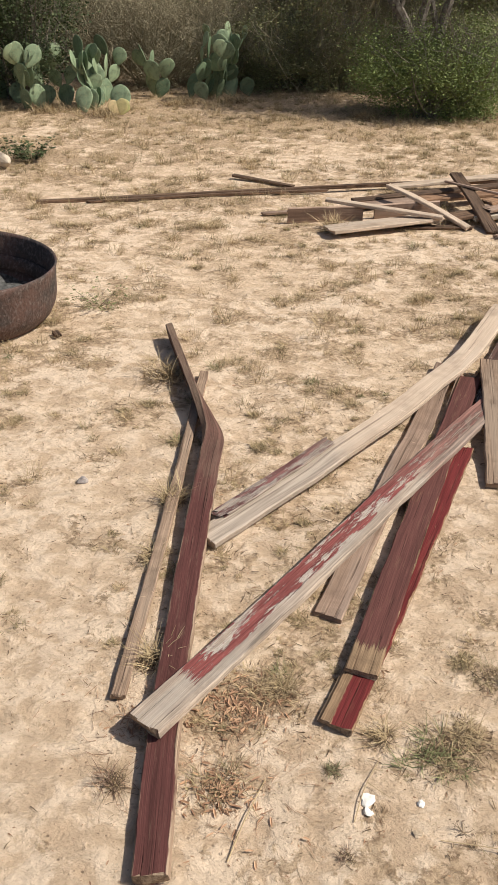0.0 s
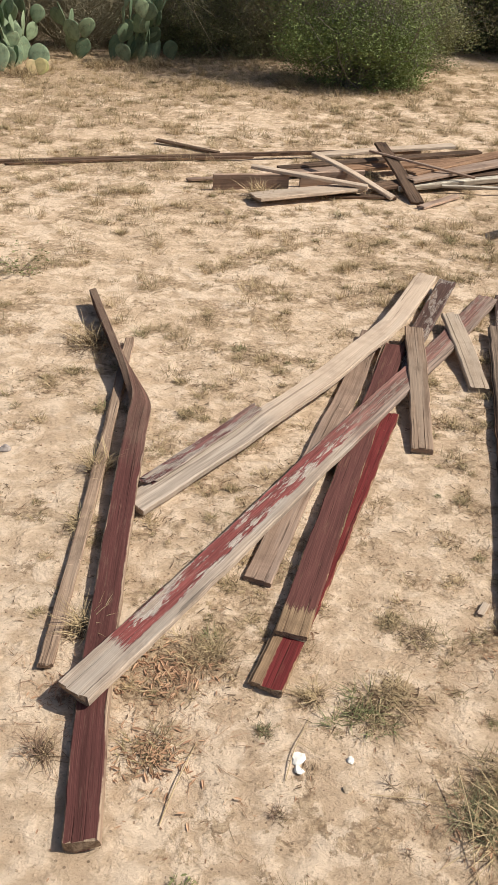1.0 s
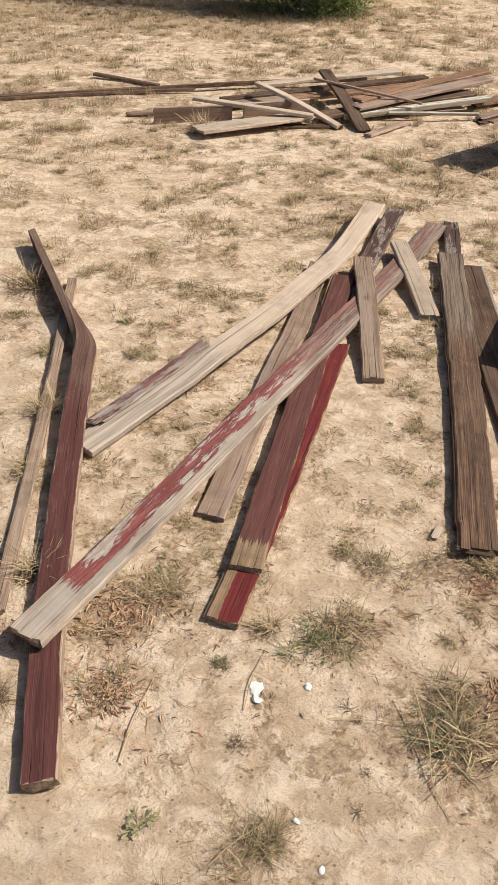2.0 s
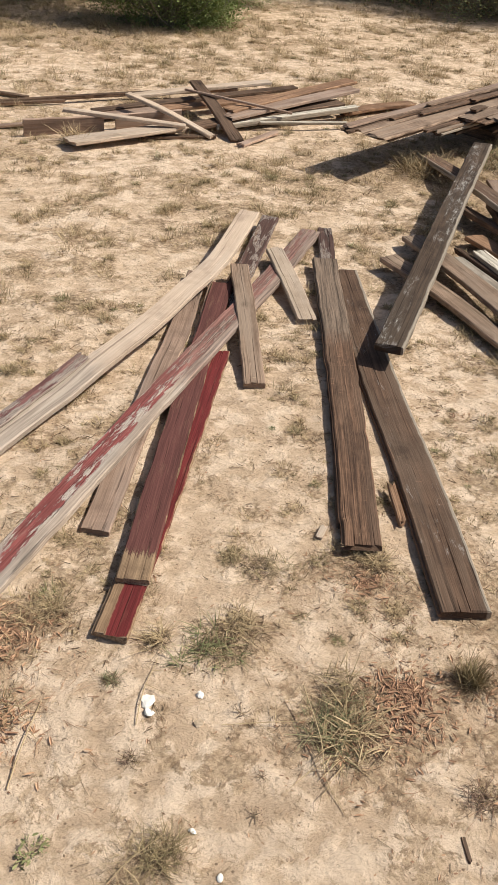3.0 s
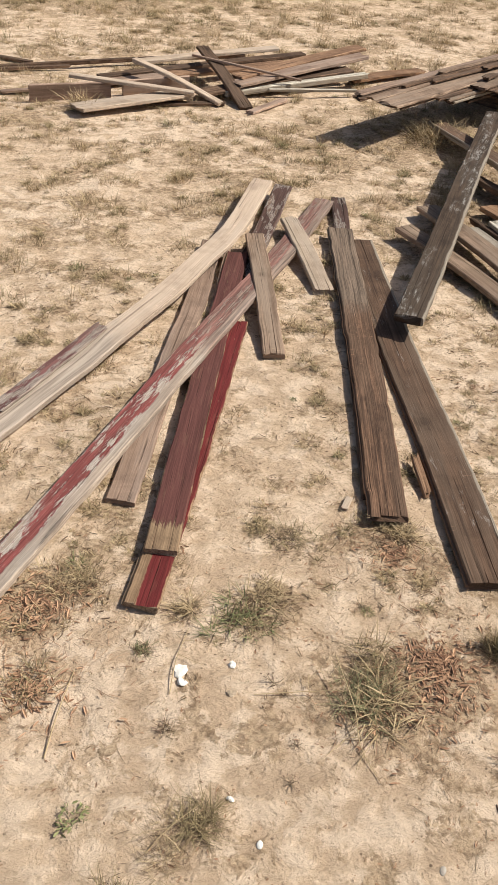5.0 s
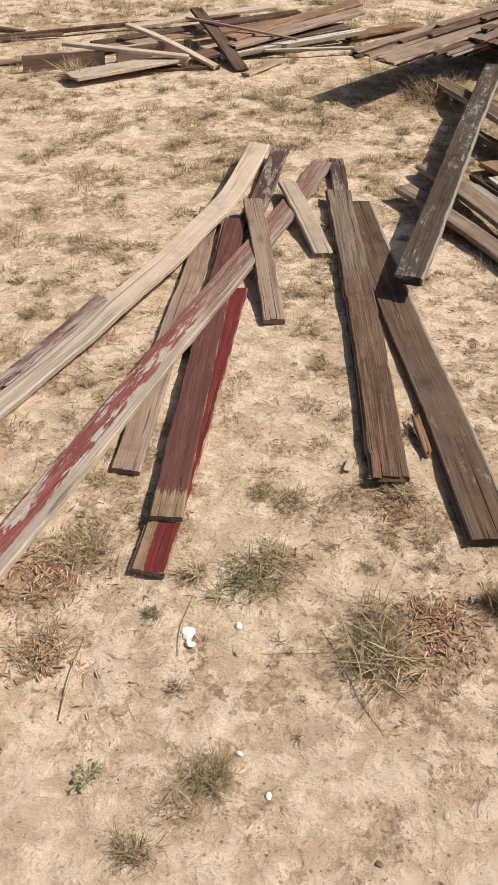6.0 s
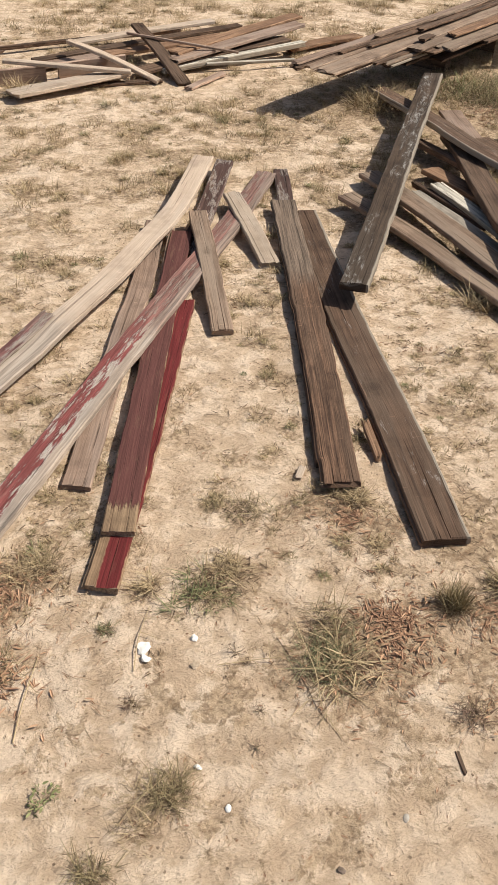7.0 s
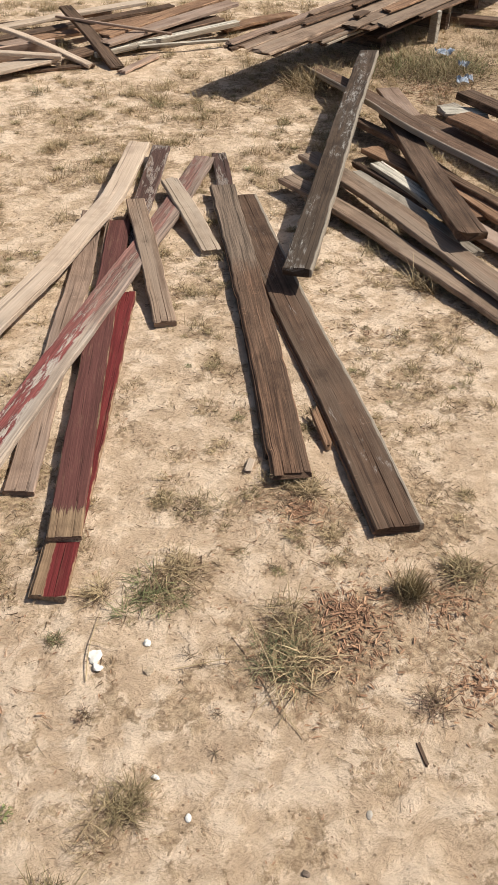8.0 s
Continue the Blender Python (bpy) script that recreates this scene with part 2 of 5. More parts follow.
SOIL = soil()
PALE = wood("bleached_pine", (0.57, 0.45, 0.345), (0.36, 0.268, 0.198), grey=(0.49, 0.395, 0.315), edge=0.02, soft=0.85)
PALE_BOW = wood("bleached_pine_greying", (0.55, 0.43, 0.33), (0.37, 0.275, 0.205), grey=(0.47, 0.375, 0.298), edge=0.02, soft=0.9, aged=(1.42, (0.36, 0.30, 0.25)))
PALE_RED = wood("bleached_pine_red_flakes", (0.45, 0.36, 0.285), (0.23, 0.175, 0.14), paint=(0.225, 0.066, 0.060), cover=0.53, bare_end=0.17, grey=(0.33, 0.285, 0.245), zone=(-0.05, 0.72), edge=0.02, soft=0.4, aged=(1.25, (0.23, 0.15, 0.12)))
PALE_MAROON = wood("bleached_pine_maroon_flakes", (0.47, 0.38, 0.31), (0.24, 0.175, 0.14), paint=(0.25, 0.115, 0.105), cover=0.44, edge=0.05, aged=(0.38, (0.27, 0.205, 0.165)))
TAN = wood("tan_weathered_wood", (0.43, 0.302, 0.226), (0.20, 0.13, 0.097), grey=(0.36, 0.268, 0.215), edge=0.015, soft=0.6)
DRIFT = wood("light_tan_brown_wood", (0.37, 0.262, 0.188), (0.135, 0.086, 0.06), grey=(0.29, 0.217, 0.163), edge=0.015, soft=0.45)
BROWN = wood("dark_weathered_wood", (0.21, 0.13, 0.085), (0.04, 0.024, 0.017), grain=1.6, grey=(0.145, 0.095, 0.067), soft=0.3, edge=0.02)
BROWN_FLECK = wood("dark_wood_white_smears", (0.135, 0.09, 0.062), (0.034, 0.022, 0.016), grain=1.2, flecks=0.9, grey=(0.092, 0.067, 0.05), edge=0.02, soft=0.5, pale_side=True)
BROWN_SOFT = wood("dark_wood_few_smears", (0.19, 0.115, 0.076), (0.05, 0.029, 0.02), grain=1.3, flecks=0.3, grey=(0.14, 0.095, 0.068), edge=0.03, soft=0.6, pale_side=True)
BROWN_TOP = wood("dark_wood_bleached_far_end", (0.27, 0.155, 0.098), (0.065, 0.037, 0.026), grain=1.8, grey=(0.16, 0.10, 0.068), soft=0.1, edge=0.03, aged=(1.05, (0.25, 0.19, 0.145)))
MAROON = wood("maroon_paint_on_wood", (0.34, 0.245, 0.175), (0.15, 0.095, 0.065), paint=(0.098, 0.036, 0.032), cover=0.93, edge=0.06, aged=(1.25, (0.135, 0.082, 0.062)))
MAROON_WORN = wood("worn_maroon_brown_wood", (0.21, 0.135, 0.10), (0.075, 0.044, 0.034), paint=(0.105, 0.06, 0.05), cover=0.5, edge=0.03, soft=0.5)
MAROON_END = wood("maroon_paint_bare_end", (0.36, 0.245, 0.15), (0.13, 0.08, 0.05), paint=(0.128, 0.050, 0.043), cover=0.9, bare_end=0.09, edge=0.015)
RED = wood("red_paint_on_wood", (0.37, 0.245, 0.15), (0.18, 0.11, 0.065), paint=(0.16, 0.026, 0.026), cover=0.97, zone=(0.30, 2.0), edge=0.03)
END_GRAIN = plain_stone("bare_sawn_end", (0.15, 0.10, 0.068), (0.37, 0.275, 0.19), 130)
GREY = wood("silver_grey_wood", (0.40, 0.345, 0.28), (0.20, 0.16, 0.125), grey=(0.42, 0.37, 0.31))
ORANGE = wood("orange_brown_wood", (0.36, 0.22, 0.135), (0.14, 0.075, 0.046), edge=0.02)
WHITE = wood("white_paint_on_wood", (0.40, 0.34, 0.27), (0.20, 0.16, 0.12), paint=(0.66, 0.60, 0.50), cover=0.62)
STRAW = blade_stuff("dry_straw_grass", (0.24, 0.165, 0.085), (0.66, 0.51, 0.31))
OLIVE = blade_stuff("half_dry_grass", (0.105, 0.083, 0.04), (0.46, 0.36, 0.20))
GREEN_GRASS = blade_stuff("grey_green_grass", (0.06, 0.072, 0.034), (0.34, 0.32, 0.17))
LEAF_LITTER = blade_stuff("dry_fallen_leaves", (0.22, 0.118, 0.072), (0.64, 0.41, 0.26))
TWIG = blade_stuff("dry_twigs", (0.16, 0.11, 0.075), (0.46, 0.36, 0.24))
RUSSET = blade_stuff("reddish_dead_weed", (0.10, 0.058, 0.042), (0.34, 0.225, 0.155))
LEAF_DARK = blade_stuff("shady_evergreen_leaves", (0.028, 0.042, 0.018), (0.11, 0.135, 0.06))
GREEN_WEED = blade_stuff("green_weed_blades", (0.075, 0.085, 0.035), (0.30, 0.30, 0.14))
DEAD = blade_stuff("rotted_stems", (0.045, 0.03, 0.02), (0.24, 0.155, 0.09))
LEAF = blade_stuff("green_leaves", (0.095, 0.135, 0.042), (0.29, 0.35, 0.125))
LEAF_DULL = blade_stuff("dull_olive_leaves", (0.12, 0.135, 0.055), (0.39, 0.38, 0.185))
BRUSH = blade_stuff("grey_brown_brushwood", (0.17, 0.145, 0.09), (0.46, 0.40, 0.275))
PALE_BARK = plain_stone("pale_barkless_wood", (0.36, 0.29, 0.22), (0.58, 0.49, 0.39), 18)
BARK = plain_stone("dark_bark", (0.11, 0.09, 0.075), (0.27, 0.235, 0.20), 25)
CLOD = blade_stuff("soil_crumbs", (0.22, 0.15, 0.098), (0.66, 0.49, 0.35))
CHALK = plain_stone("white_stone", (0.66, 0.63, 0.58), (0.84, 0.82, 0.78))
PAD = cactus_skin("cactus_green", (0.11, 0.165, 0.095), (0.31, 0.39, 0.24))
PAD_YELLOW = cactus_skin("cactus_yellow", (0.44, 0.43, 0.18), (0.46, 0.33, 0.18))
STEEL = rust()
SOOT = plain_stone("grey_ash_and_soot", (0.03, 0.029, 0.028), (0.15, 0.145, 0.14), 30)
PLASTIC = plain_stone("blue_plastic_film", (0.20, 0.27, 0.42), (0.58, 0.62, 0.66), 60)


# ---- mesh helpers ----
rng = np.random.default_rng(7)


def lattice(x, y, seed):
    """Smooth random heights on a grid of side 1, from -1 to 1."""
    table = np.random.default_rng(seed).uniform(-1, 1, (64, 64))
    xi, yi = np.floor(x).astype(int), np.floor(y).astype(int)
    u, v = x - xi, y - yi
    u, v = u * u * (3 - 2 * u), v * v * (3 - 2 * v)
    corner = lambda a, b: table[(xi + a) % 64, (yi + b) % 64]
    return (corner(0, 0) * (1 - u) + corner(1, 0) * u) * (1 - v) + (corner(0, 1) * (1 - u) + corner(1, 1) * u) * v


def ground_height(x, y):
    x, y = np.asarray(x, float), np.asarray(y, float)
    fine = 0.0028 * lattice(x * 17, y * 17, 3) + 0.0028 * lattice(x * 34 + 9, y * 38, 4) * (0.6 + 0.6 * lattice(x * 2.3, y * 2.3, 6))
    return 0.005 * lattice(x * 1.7, y * 1.7, 1) + 0.004 * lattice(x * 6, y * 6, 2) + fine - 0.003


# places where leaves and dust have gathered, and a few browned to stand in for shade: x, y, reach, how much
DRIFTS_AND_SHADE = [(0.70, 1.02, 0.10, 0.34), (0.83, 1.06, 0.08, 0.36), (-0.05, 1.48, 0.11, 0.30), (-0.09, 1.24, 0.08, 0.28), (-0.33, 1.42, 0.07, 0.3),
          # at (0.4, 9.1) and (1.6, 8.8) brown litter also deepens the mesquite's shade
          (0.50, 1.30, 0.08, 0.26), (3.35, 4.65, 0.38, 0.45), (2.5, 4.55, 0.2, 0.35), (1.10, 1.05, 0.12, 0.26), (0.90, 1.46, 0.08, 0.3), (0.72, 0.685, 0.035, 0.36), (0.53, 0.675, 0.04, 0.26), (0.23, 0.84, 0.06, 0.24), (0.4, 9.1, 0.75, 0.5), (1.6, 8.8, 0.6, 0.45), (-1.5, 9.3, 0.9, 0.4), (-1.9, 6.9, 0.3, 0.4),
          # the last two paint shade into the soil under the tangle and the stack
          (3.6, 4.7, 0.45, 0.6), (4.0, 5.15, 0.4, 0.6), (3.0, 4.15, 0.3, 0.45), (2.4, 2.9, 0.4, 0.4), (2.8, 4.9, 0.4, 0.4)]


def debris_shade_map(x, y):
    """How thickly chaff and rotted grass cover the soil, 0 to 1: patchy, thin on the trodden near ground, thick towards
    the brush. Also holds the spots browned for shade.
    """
    x, y = np.asarray(x, float), np.asarray(y, float)
    rough = 0.26 * lattice(x * 1.9 + 5, y * 2.6, 81) + 0.42 * lattice(x * 7, y * 8, 82) + 0.40 * lattice(x * 15, y * 18, 83) + 0.2 * lattice(x * 31, y * 35, 84)
    near = np.clip((y - 1.0) / 0.7, 0, 1)
    bare = np.clip((0.15 - x) / 0.5, 0, 1) * np.clip((3.4 - y) / 1.0, 0, 1)
    far = np.clip((y - 3.2) / 4.5, 0, 1)
    drift = sum(k * np.exp(-((x - a) ** 2 + (y - b) ** 2) / (2 * r * r)) for a, b, r, k in DRIFTS_AND_SHADE)
    return np.clip(0.43 + 0.62 * rough * (0.75 + 0.25 * near) - 0.10 * (1 - near) - 0.24 * bare + 0.09 * far + drift, 0, 1)


def mesh_from(name, verts, faces, material, smooth=False):
    data = bpy.data.meshes.new(name)
    data.from_pydata([tuple(v) for v in np.asarray(verts).tolist()], [], [tuple(f) for f in faces])
    data.materials.append(material)
    if smooth:
        data.polygons.foreach_set("use_smooth", [True] * len(data.polygons))
    data.update()
    return data


def part(name, data, parent, label="", m=None):
    ob = new(name, data)
    ob.parent = parent
    if m is not None:
        ob.matrix_basis = m
    return tagged(ob, label) if label else ob


def spline(points, step):
    """Points along a smooth line through the given ones, about step apart."""
    p = np.array(points, float)
    if len(p) == 2:
        p = np.array([p[0], (p[0] + p[1]) / 2, p[1]])
    q = np.vstack([2 * p[0] - p[1], p, 2 * p[-1] - p[-2]])
    out = []
    for i in range(1, len(q) - 2):
        count = max(2, int(np.linalg.norm(q[i + 1, :3] - q[i, :3]) / step))
        for t in np.arange(count) / count:
            a, b, c, d = q[i - 1 : i + 3]
            out.append(0.5 * (2 * b + (c - a) * t + (2 * a - 5 * b + 4 * c - d) * t**2 + (3 * b - a - 3 * c + d) * t**3))
    out.append(q[-2])
    return np.array(out)


def board_mesh(name, points, width, thick, material, ragged=0.006, cup=0.0, seed=0, lip=0.0, crack=1.0):
    """A sawn board along a line of (x, y, z, bank): z is its top face, bank turns it about its length (degrees).
    Drying cracks run along the top; lip: how far a rabbeted tongue stands out of one edge."""
    dice = np.random.default_rng(seed)
    line = spline([(*p, 0) if len(p) == 3 else p for p in points], 0.03)
    spot, bank = line[:, :3], np.radians(line[:, 3])
    ahead = np.gradient(spot, axis=0)
    ahead /= np.linalg.norm(ahead, axis=1)[:, None]
    side = np.cross(ahead, (0, 0, 1))
    side /= np.linalg.norm(side, axis=1)[:, None]
    up = np.cross(side, ahead)
    side, up = side * np.cos(bank)[:, None] + up * np.sin(bank)[:, None], up * np.cos(bank)[:, None] - side * np.sin(bank)[:, None]
    b = min(0.0035, thick * 0.3)
    h = width / 2
    gap = min(0.0014, width * 0.02)
    splits = [h * dice.uniform(-0.6, -0.2), h * dice.uniform(0.1, 0.6)]
    across = sorted([-h + b, -0.78 * h, 0.8 * h, h - b] + [c + k * gap for c in splits for k in (-1, 0, 1)])
    tongue = [(-h, -thick + b), (-h - lip, -thick + b), (-h - lip, -thick * 0.50), (-h, -thick * 0.46)] if lip else [(-h, -thick + b)]
    loop = [(-h, -b)] + [(s, cup * (s / h) ** 2) for s in across] + [(h, -b), (h, -thick + b), (h - b, -thick), (0.4 * h, -thick), (-0.4 * h, -thick), (-h + b, -thick)] + tongue
    loop = np.array(loop)
    far = np.concatenate([[0], np.cumsum(np.linalg.norm(np.diff(spot, axis=0), axis=1))])
    count, size = len(spot), len(loop)
    phase = dice.uniform(0, 50, 2)
    left = 0.0018 * lattice(far * 9 + phase[0], far * 0 + 3.3, seed + 5) + 0.0013 * lattice(far * 29 + phase[0], far * 0 + 1.3, seed + 6)
    right = 0.0018 * lattice(far * 9 + phase[1], far * 0 + 7.7, seed + 7) + 0.0013 * lattice(far * 29 + phase[1], far * 0 + 5.1, seed + 8)
    for edge_at, chance in ((left, 11), (right, 13)):
        edge_at -= min(0.0035, ragged * 0.3) * np.clip(4 * lattice(far * 14 + phase[0], far * 0 + chance, seed + chance) - 2.0, 0, 1)
    end = np.minimum(far, far[-1] - far)
    reach = np.array([dice.uniform(0.12, 0.45), dice.uniform(0.02, 0.10)])[:: dice.choice((-1, 1))]
    trench = [crack * min(0.005, thick * 0.25) * np.clip(0.9 - end / reach[k] + 0.5 * lattice(far * 3 + 5 * k, far * 0 + k, seed + 17), 0, 1) for k in (0, 1)]
    beds = [1 + across.index(c) for c in splits]
    torn = ragged * dice.uniform(-1, 1, (2, size))
    torn = (torn + np.roll(torn, 1, 1)) / 1.6
    verts, uvs = [], []
    run = np.concatenate([[0], np.cumsum(np.linalg.norm(np.diff(loop, axis=0), axis=1))])
    for i in range(count):
        s = loop[:, 0] + np.where(loop[:, 0] < 0, left[i], right[i]) * np.abs(loop[:, 0]) / h
        ring = spot[i] + s[:, None] * side[i] + loop[:, 1:2] * up[i]
        for k in (0, 1):
            ring[beds[k]] -= up[i] * trench[k][i]
        if i in (0, count - 1):
            ring = ring + torn[0 if i == 0 else 1][:, None] * ahead[i]
        verts.append(ring)
        uvs.append(np.stack([run, np.full(size, far[i]), loop[:, 0] / width + 0.5, np.full(size, far[i])], 1))
    verts = np.concatenate(verts)
    uvs = np.concatenate(uvs)
    faces = []
    for i in range(count - 1):
        for j in range(size):
            k = (j + 1) % size
            faces.append((i * size + j, (i + 1) * size + j, (i + 1) * size + k, i * size + k))
    base = (count - 1) * size
    faces.append(tuple(range(size)))
    faces.append(tuple(base + j for j in reversed(range(size))))
    data = mesh_from(name, verts, faces, material)
    index = np.empty(len(data.loops), int)
    data.loops.foreach_get("vertex_index", index)
    for column, title in ((0, "grain"), (2, "span")):
        data.uv_layers.new(name=title).data.foreach_set("uv", uvs[index][:, column : column + 2].ravel())
    return data


board_count = [0]


def board(name, points, width, thick, material, label, category="plank", group="", ragged=0.006, cup=0.0, lip=0.0):
    board_count[0] += 1
    data = board_mesh(name, points, width, thick, material, ragged, cup, 11 * board_count[0], lip, 0.3 if material in (RED, MAROON, MAROON_END) else 1.0)
    middle = np.array(points)[:, :3].mean(0)
    data.transform(Matrix.Translation(-Vector(middle)))
    if material in (PALE_RED, MAROON, MAROON_END, RED):
        data.materials.append(END_GRAIN)
        for face in data.polygons[-2:]:
            face.material_index = 1
    ob = new(name, data)
    ob.location = middle
    return tagged(ob, label, category, group)


def blades(at, count, height, spread, width, lean=0.6, droop=0.5, lift=0.0, knots=((0.0, 1.0), (0.45, 0.85), (0.8, 0.5), (1.0, 0.08))):
    """Grass blades in tufts: at (n, 3); returns vertices and faces."""
    at = np.repeat(np.asarray(at, float), count, 0)
    n = len(at)
    tall = np.repeat(np.broadcast_to(height, (n // count,)), count) * (0.2 + 1.1 * rng.random(n) ** 1.6)
    wide = np.repeat(np.broadcast_to(spread, (n // count,)), count)
    turn = rng.uniform(0, 2 * np.pi, n)
    out = np.stack([np.cos(turn), np.sin(turn), 0 * turn], 1)
    flat = np.stack([-np.sin(turn + rng.normal(0, 0.6, n)), np.cos(turn), 0 * turn], 1)
    spin = turn + rng.normal(0, 1.3, n)
    foot = at + np.stack([np.cos(spin), np.sin(spin), 0 * spin], 1) * (wide * 0.5 * rng.uniform(0, 1, n) ** 0.7)[:, None]
    tilt = lean * rng.uniform(0.1, 1.3, n)
    rows = []
    for k, w in knots:
        along = tall * k
        reach = along * np.sin(tilt) + droop * tall * k**2 * 0.7
        rise = along * np.cos(tilt) * (1 - 0.35 * droop * k)
        spot = foot + out * reach[:, None]
        spot[:, 2] += rise + lift
        rows.append((spot - flat * (width * w / 2), spot + flat * (width * w / 2)))
    verts = np.stack([p for pair in rows for p in pair], 1).reshape(-1, 3)
    base = np.arange(n)[:, None] * 2 * len(knots)
    faces = np.concatenate([base + np.array([[2 * k, 2 * k + 1, 2 * k + 3, 2 * k + 2]]) for k in range(len(knots) - 1)])
    return verts, faces


def chips(at, long, wide, curl=0.3, tip=0.5):
    """Fallen leaves: small bent leaf shapes of six corners, lying at random."""
    n = len(at)
    turn, roll = rng.uniform(0, 2 * np.pi, n), rng.normal(0, tip, n)
    a = np.stack([np.cos(turn), np.sin(turn), rng.normal(0, 0.18, n)], 1)
    b = np.stack([-np.sin(turn) * np.cos(roll), np.cos(turn) * np.cos(roll), np.sin(roll)], 1)
    size = (0.35 + 0.95 * rng.random(n) ** 1.8)[:, None]
    up = np.array([0, 0, 1.0])
    rows = []
    for u, v, w in ((-1, 0, 0), (-0.4, -1, 1), (0.4, -0.9, 1), (1, 0, 0), (0.4, 0.9, 1), (-0.4, 1, 1)):
        rows.append(at + size * (a * u * long / 2 + b * v * wide / 2 + up * (w * curl * wide * 0.5 - u * u * curl * long * 0.2)))
    verts = np.stack(rows, 1).reshape(-1, 3)
    base = np.arange(n)[:, None] * 6
    return verts, np.concatenate([base + np.array([[0, 1, 2, 3]]), base + np.array([[0, 3, 4, 5]])])


def rods(starts, ends, thick, sag=0.0):
    """Thin three-sided twigs with one kink, from starts to ends."""
    starts, ends = np.asarray(starts, float), np.asarray(ends, float)
    n = len(starts)
    way = ends - starts
    length = np.linalg.norm(way, axis=1)[:, None]
    way = way / length
    helper = np.where(np.abs(way[:, 2:3]) > 0.8, np.array([[1.0, 0, 0]]), np.array([[0, 0, 1.0]]))
    a = np.cross(way, helper)
    a /= np.linalg.norm(a, axis=1)[:, None]
    b = np.cross(way, a)
    middle = (starts + ends) / 2 + (a * rng.normal(0, 0.06, (n, 1)) + b * rng.normal(0, 0.06, (n, 1))) * length
    thick = np.broadcast_to(thick, (n,))[:, None]
    rows = []
    for spot, w in ((starts, 1.0), (middle, 0.75), (ends, 0.3)):
        for k in range(3):
            ang = 2 * np.pi * k / 3
            rows.append(spot + (a * math.cos(ang) + b * math.sin(ang)) * thick * w / 2)
    verts = np.stack(rows, 1).reshape(-1, 3)
    base = np.arange(n)[:, None] * 9
    quads = [[r + k, r + (k + 1) % 3, r + 3 + (k + 1) % 3, r + 3 + k] for r in (0, 3) for k in range(3)]
    return verts, np.concatenate([base + np.array([q]) for q in quads])


def lumps(at, size):
    """Small angular crumbs and pebbles, eight corners each."""
    n = len(at)
    corner = np.array([[x, y, z] for x in (-1, 1) for y in (-1, 1) for z in (-1, 1)], float)
    size = np.broadcast_to(size, (n,))[:, None, None]
    shape = corner[None] * rng.uniform(0.35, 1.0, (n, 8, 1)) * rng.uniform(0.5, 1.2, (n, 1, 3)) * np.array([1, 1, 0.6])
    shape[:, corner[:, 2] > 0, :2] *= rng.uniform(0.25, 0.7, (n, 1, 1))
    shape[..., :2] += rng.normal(0, 0.16, (n, 8, 2))
    turn = rng.uniform(0, 2 * np.pi, n)
    c, s = np.cos(turn)[:, None], np.sin(turn)[:, None]
    x, y = shape[..., 0] * c - shape[..., 1] * s, shape[..., 0] * s + shape[..., 1] * c
    verts = (np.asarray(at)[:, None] + np.stack([x, y, shape[..., 2]], -1) * size / 2).reshape(-1, 3)
    base = np.arange(n)[:, None] * 8
    quads = [[0, 1, 3, 2], [4, 6, 7, 5], [0, 4, 5, 1], [2, 3, 7, 6], [0, 2, 6, 4], [1, 5, 7, 3]]
    return verts, np.concatenate([base + np.array([q]) for q in quads])


def joined(name, pieces, material):
    verts, faces, count = [], [], 0
    for v, f in pieces:
        verts.append(v)
        faces.append(f + count)
        count += len(v)
    return mesh_from(name, np.concatenate(verts), np.concatenate(faces).tolist(), material)


def on_ground(xy, lift=0.0):
    xy = np.asarray(xy, float)
    return np.c_[xy, ground_height(xy[:, 0], xy[:, 1]) + lift]


# ---- ground: one sheet to the horizon ----
def spaced(low, high, step, reach):
    inner = np.arange(low, high + step / 2, step)
    grow = step * 1.35 ** np.arange(1, 60)
    steps = np.cumsum(grow)
    steps = np.append(steps[steps < reach], reach)
    return np.concatenate([(low - steps)[::-1], inner, high + steps])


gx = spaced(-3.0, 4.6, 0.02, 900)
rows_y = [0.3]
while rows_y[-1] < 9.8:
    rows_y.append(rows_y[-1] + 0.011 + 0.0045 * rows_y[-1])
rows_y, tail = np.array(rows_y), np.append(np.cumsum(0.06 * 1.35 ** np.arange(24)), 900)
gy = np.concatenate([(0.3 - tail)[::-1], rows_y, rows_y[-1] + tail])
grid_x, grid_y = np.meshgrid(gx, gy)
grid_z = ground_height(grid_x, grid_y)
cells_x, cells_y = np.meshgrid(np.arange(len(gx) - 1), np.arange(len(gy) - 1))
corner = (cells_y * len(gx) + cells_x).ravel()
quads = np.stack([corner, corner + 1, corner + 1 + len(gx), corner + len(gx)], 1)
ground_data = mesh_from("ground", np.stack([grid_x, grid_y, grid_z], -1).reshape(-1, 3), quads.tolist(), SOIL, True)
ground_data.attributes.new("debris", "FLOAT", "POINT").data.foreach_set("value", debris_shade_map(grid_x, grid_y).ravel().astype(np.float32))
tagged(new("ground", ground_data), "bare pale tan sandy soil, dry and crusted", "ground", kind="structure")

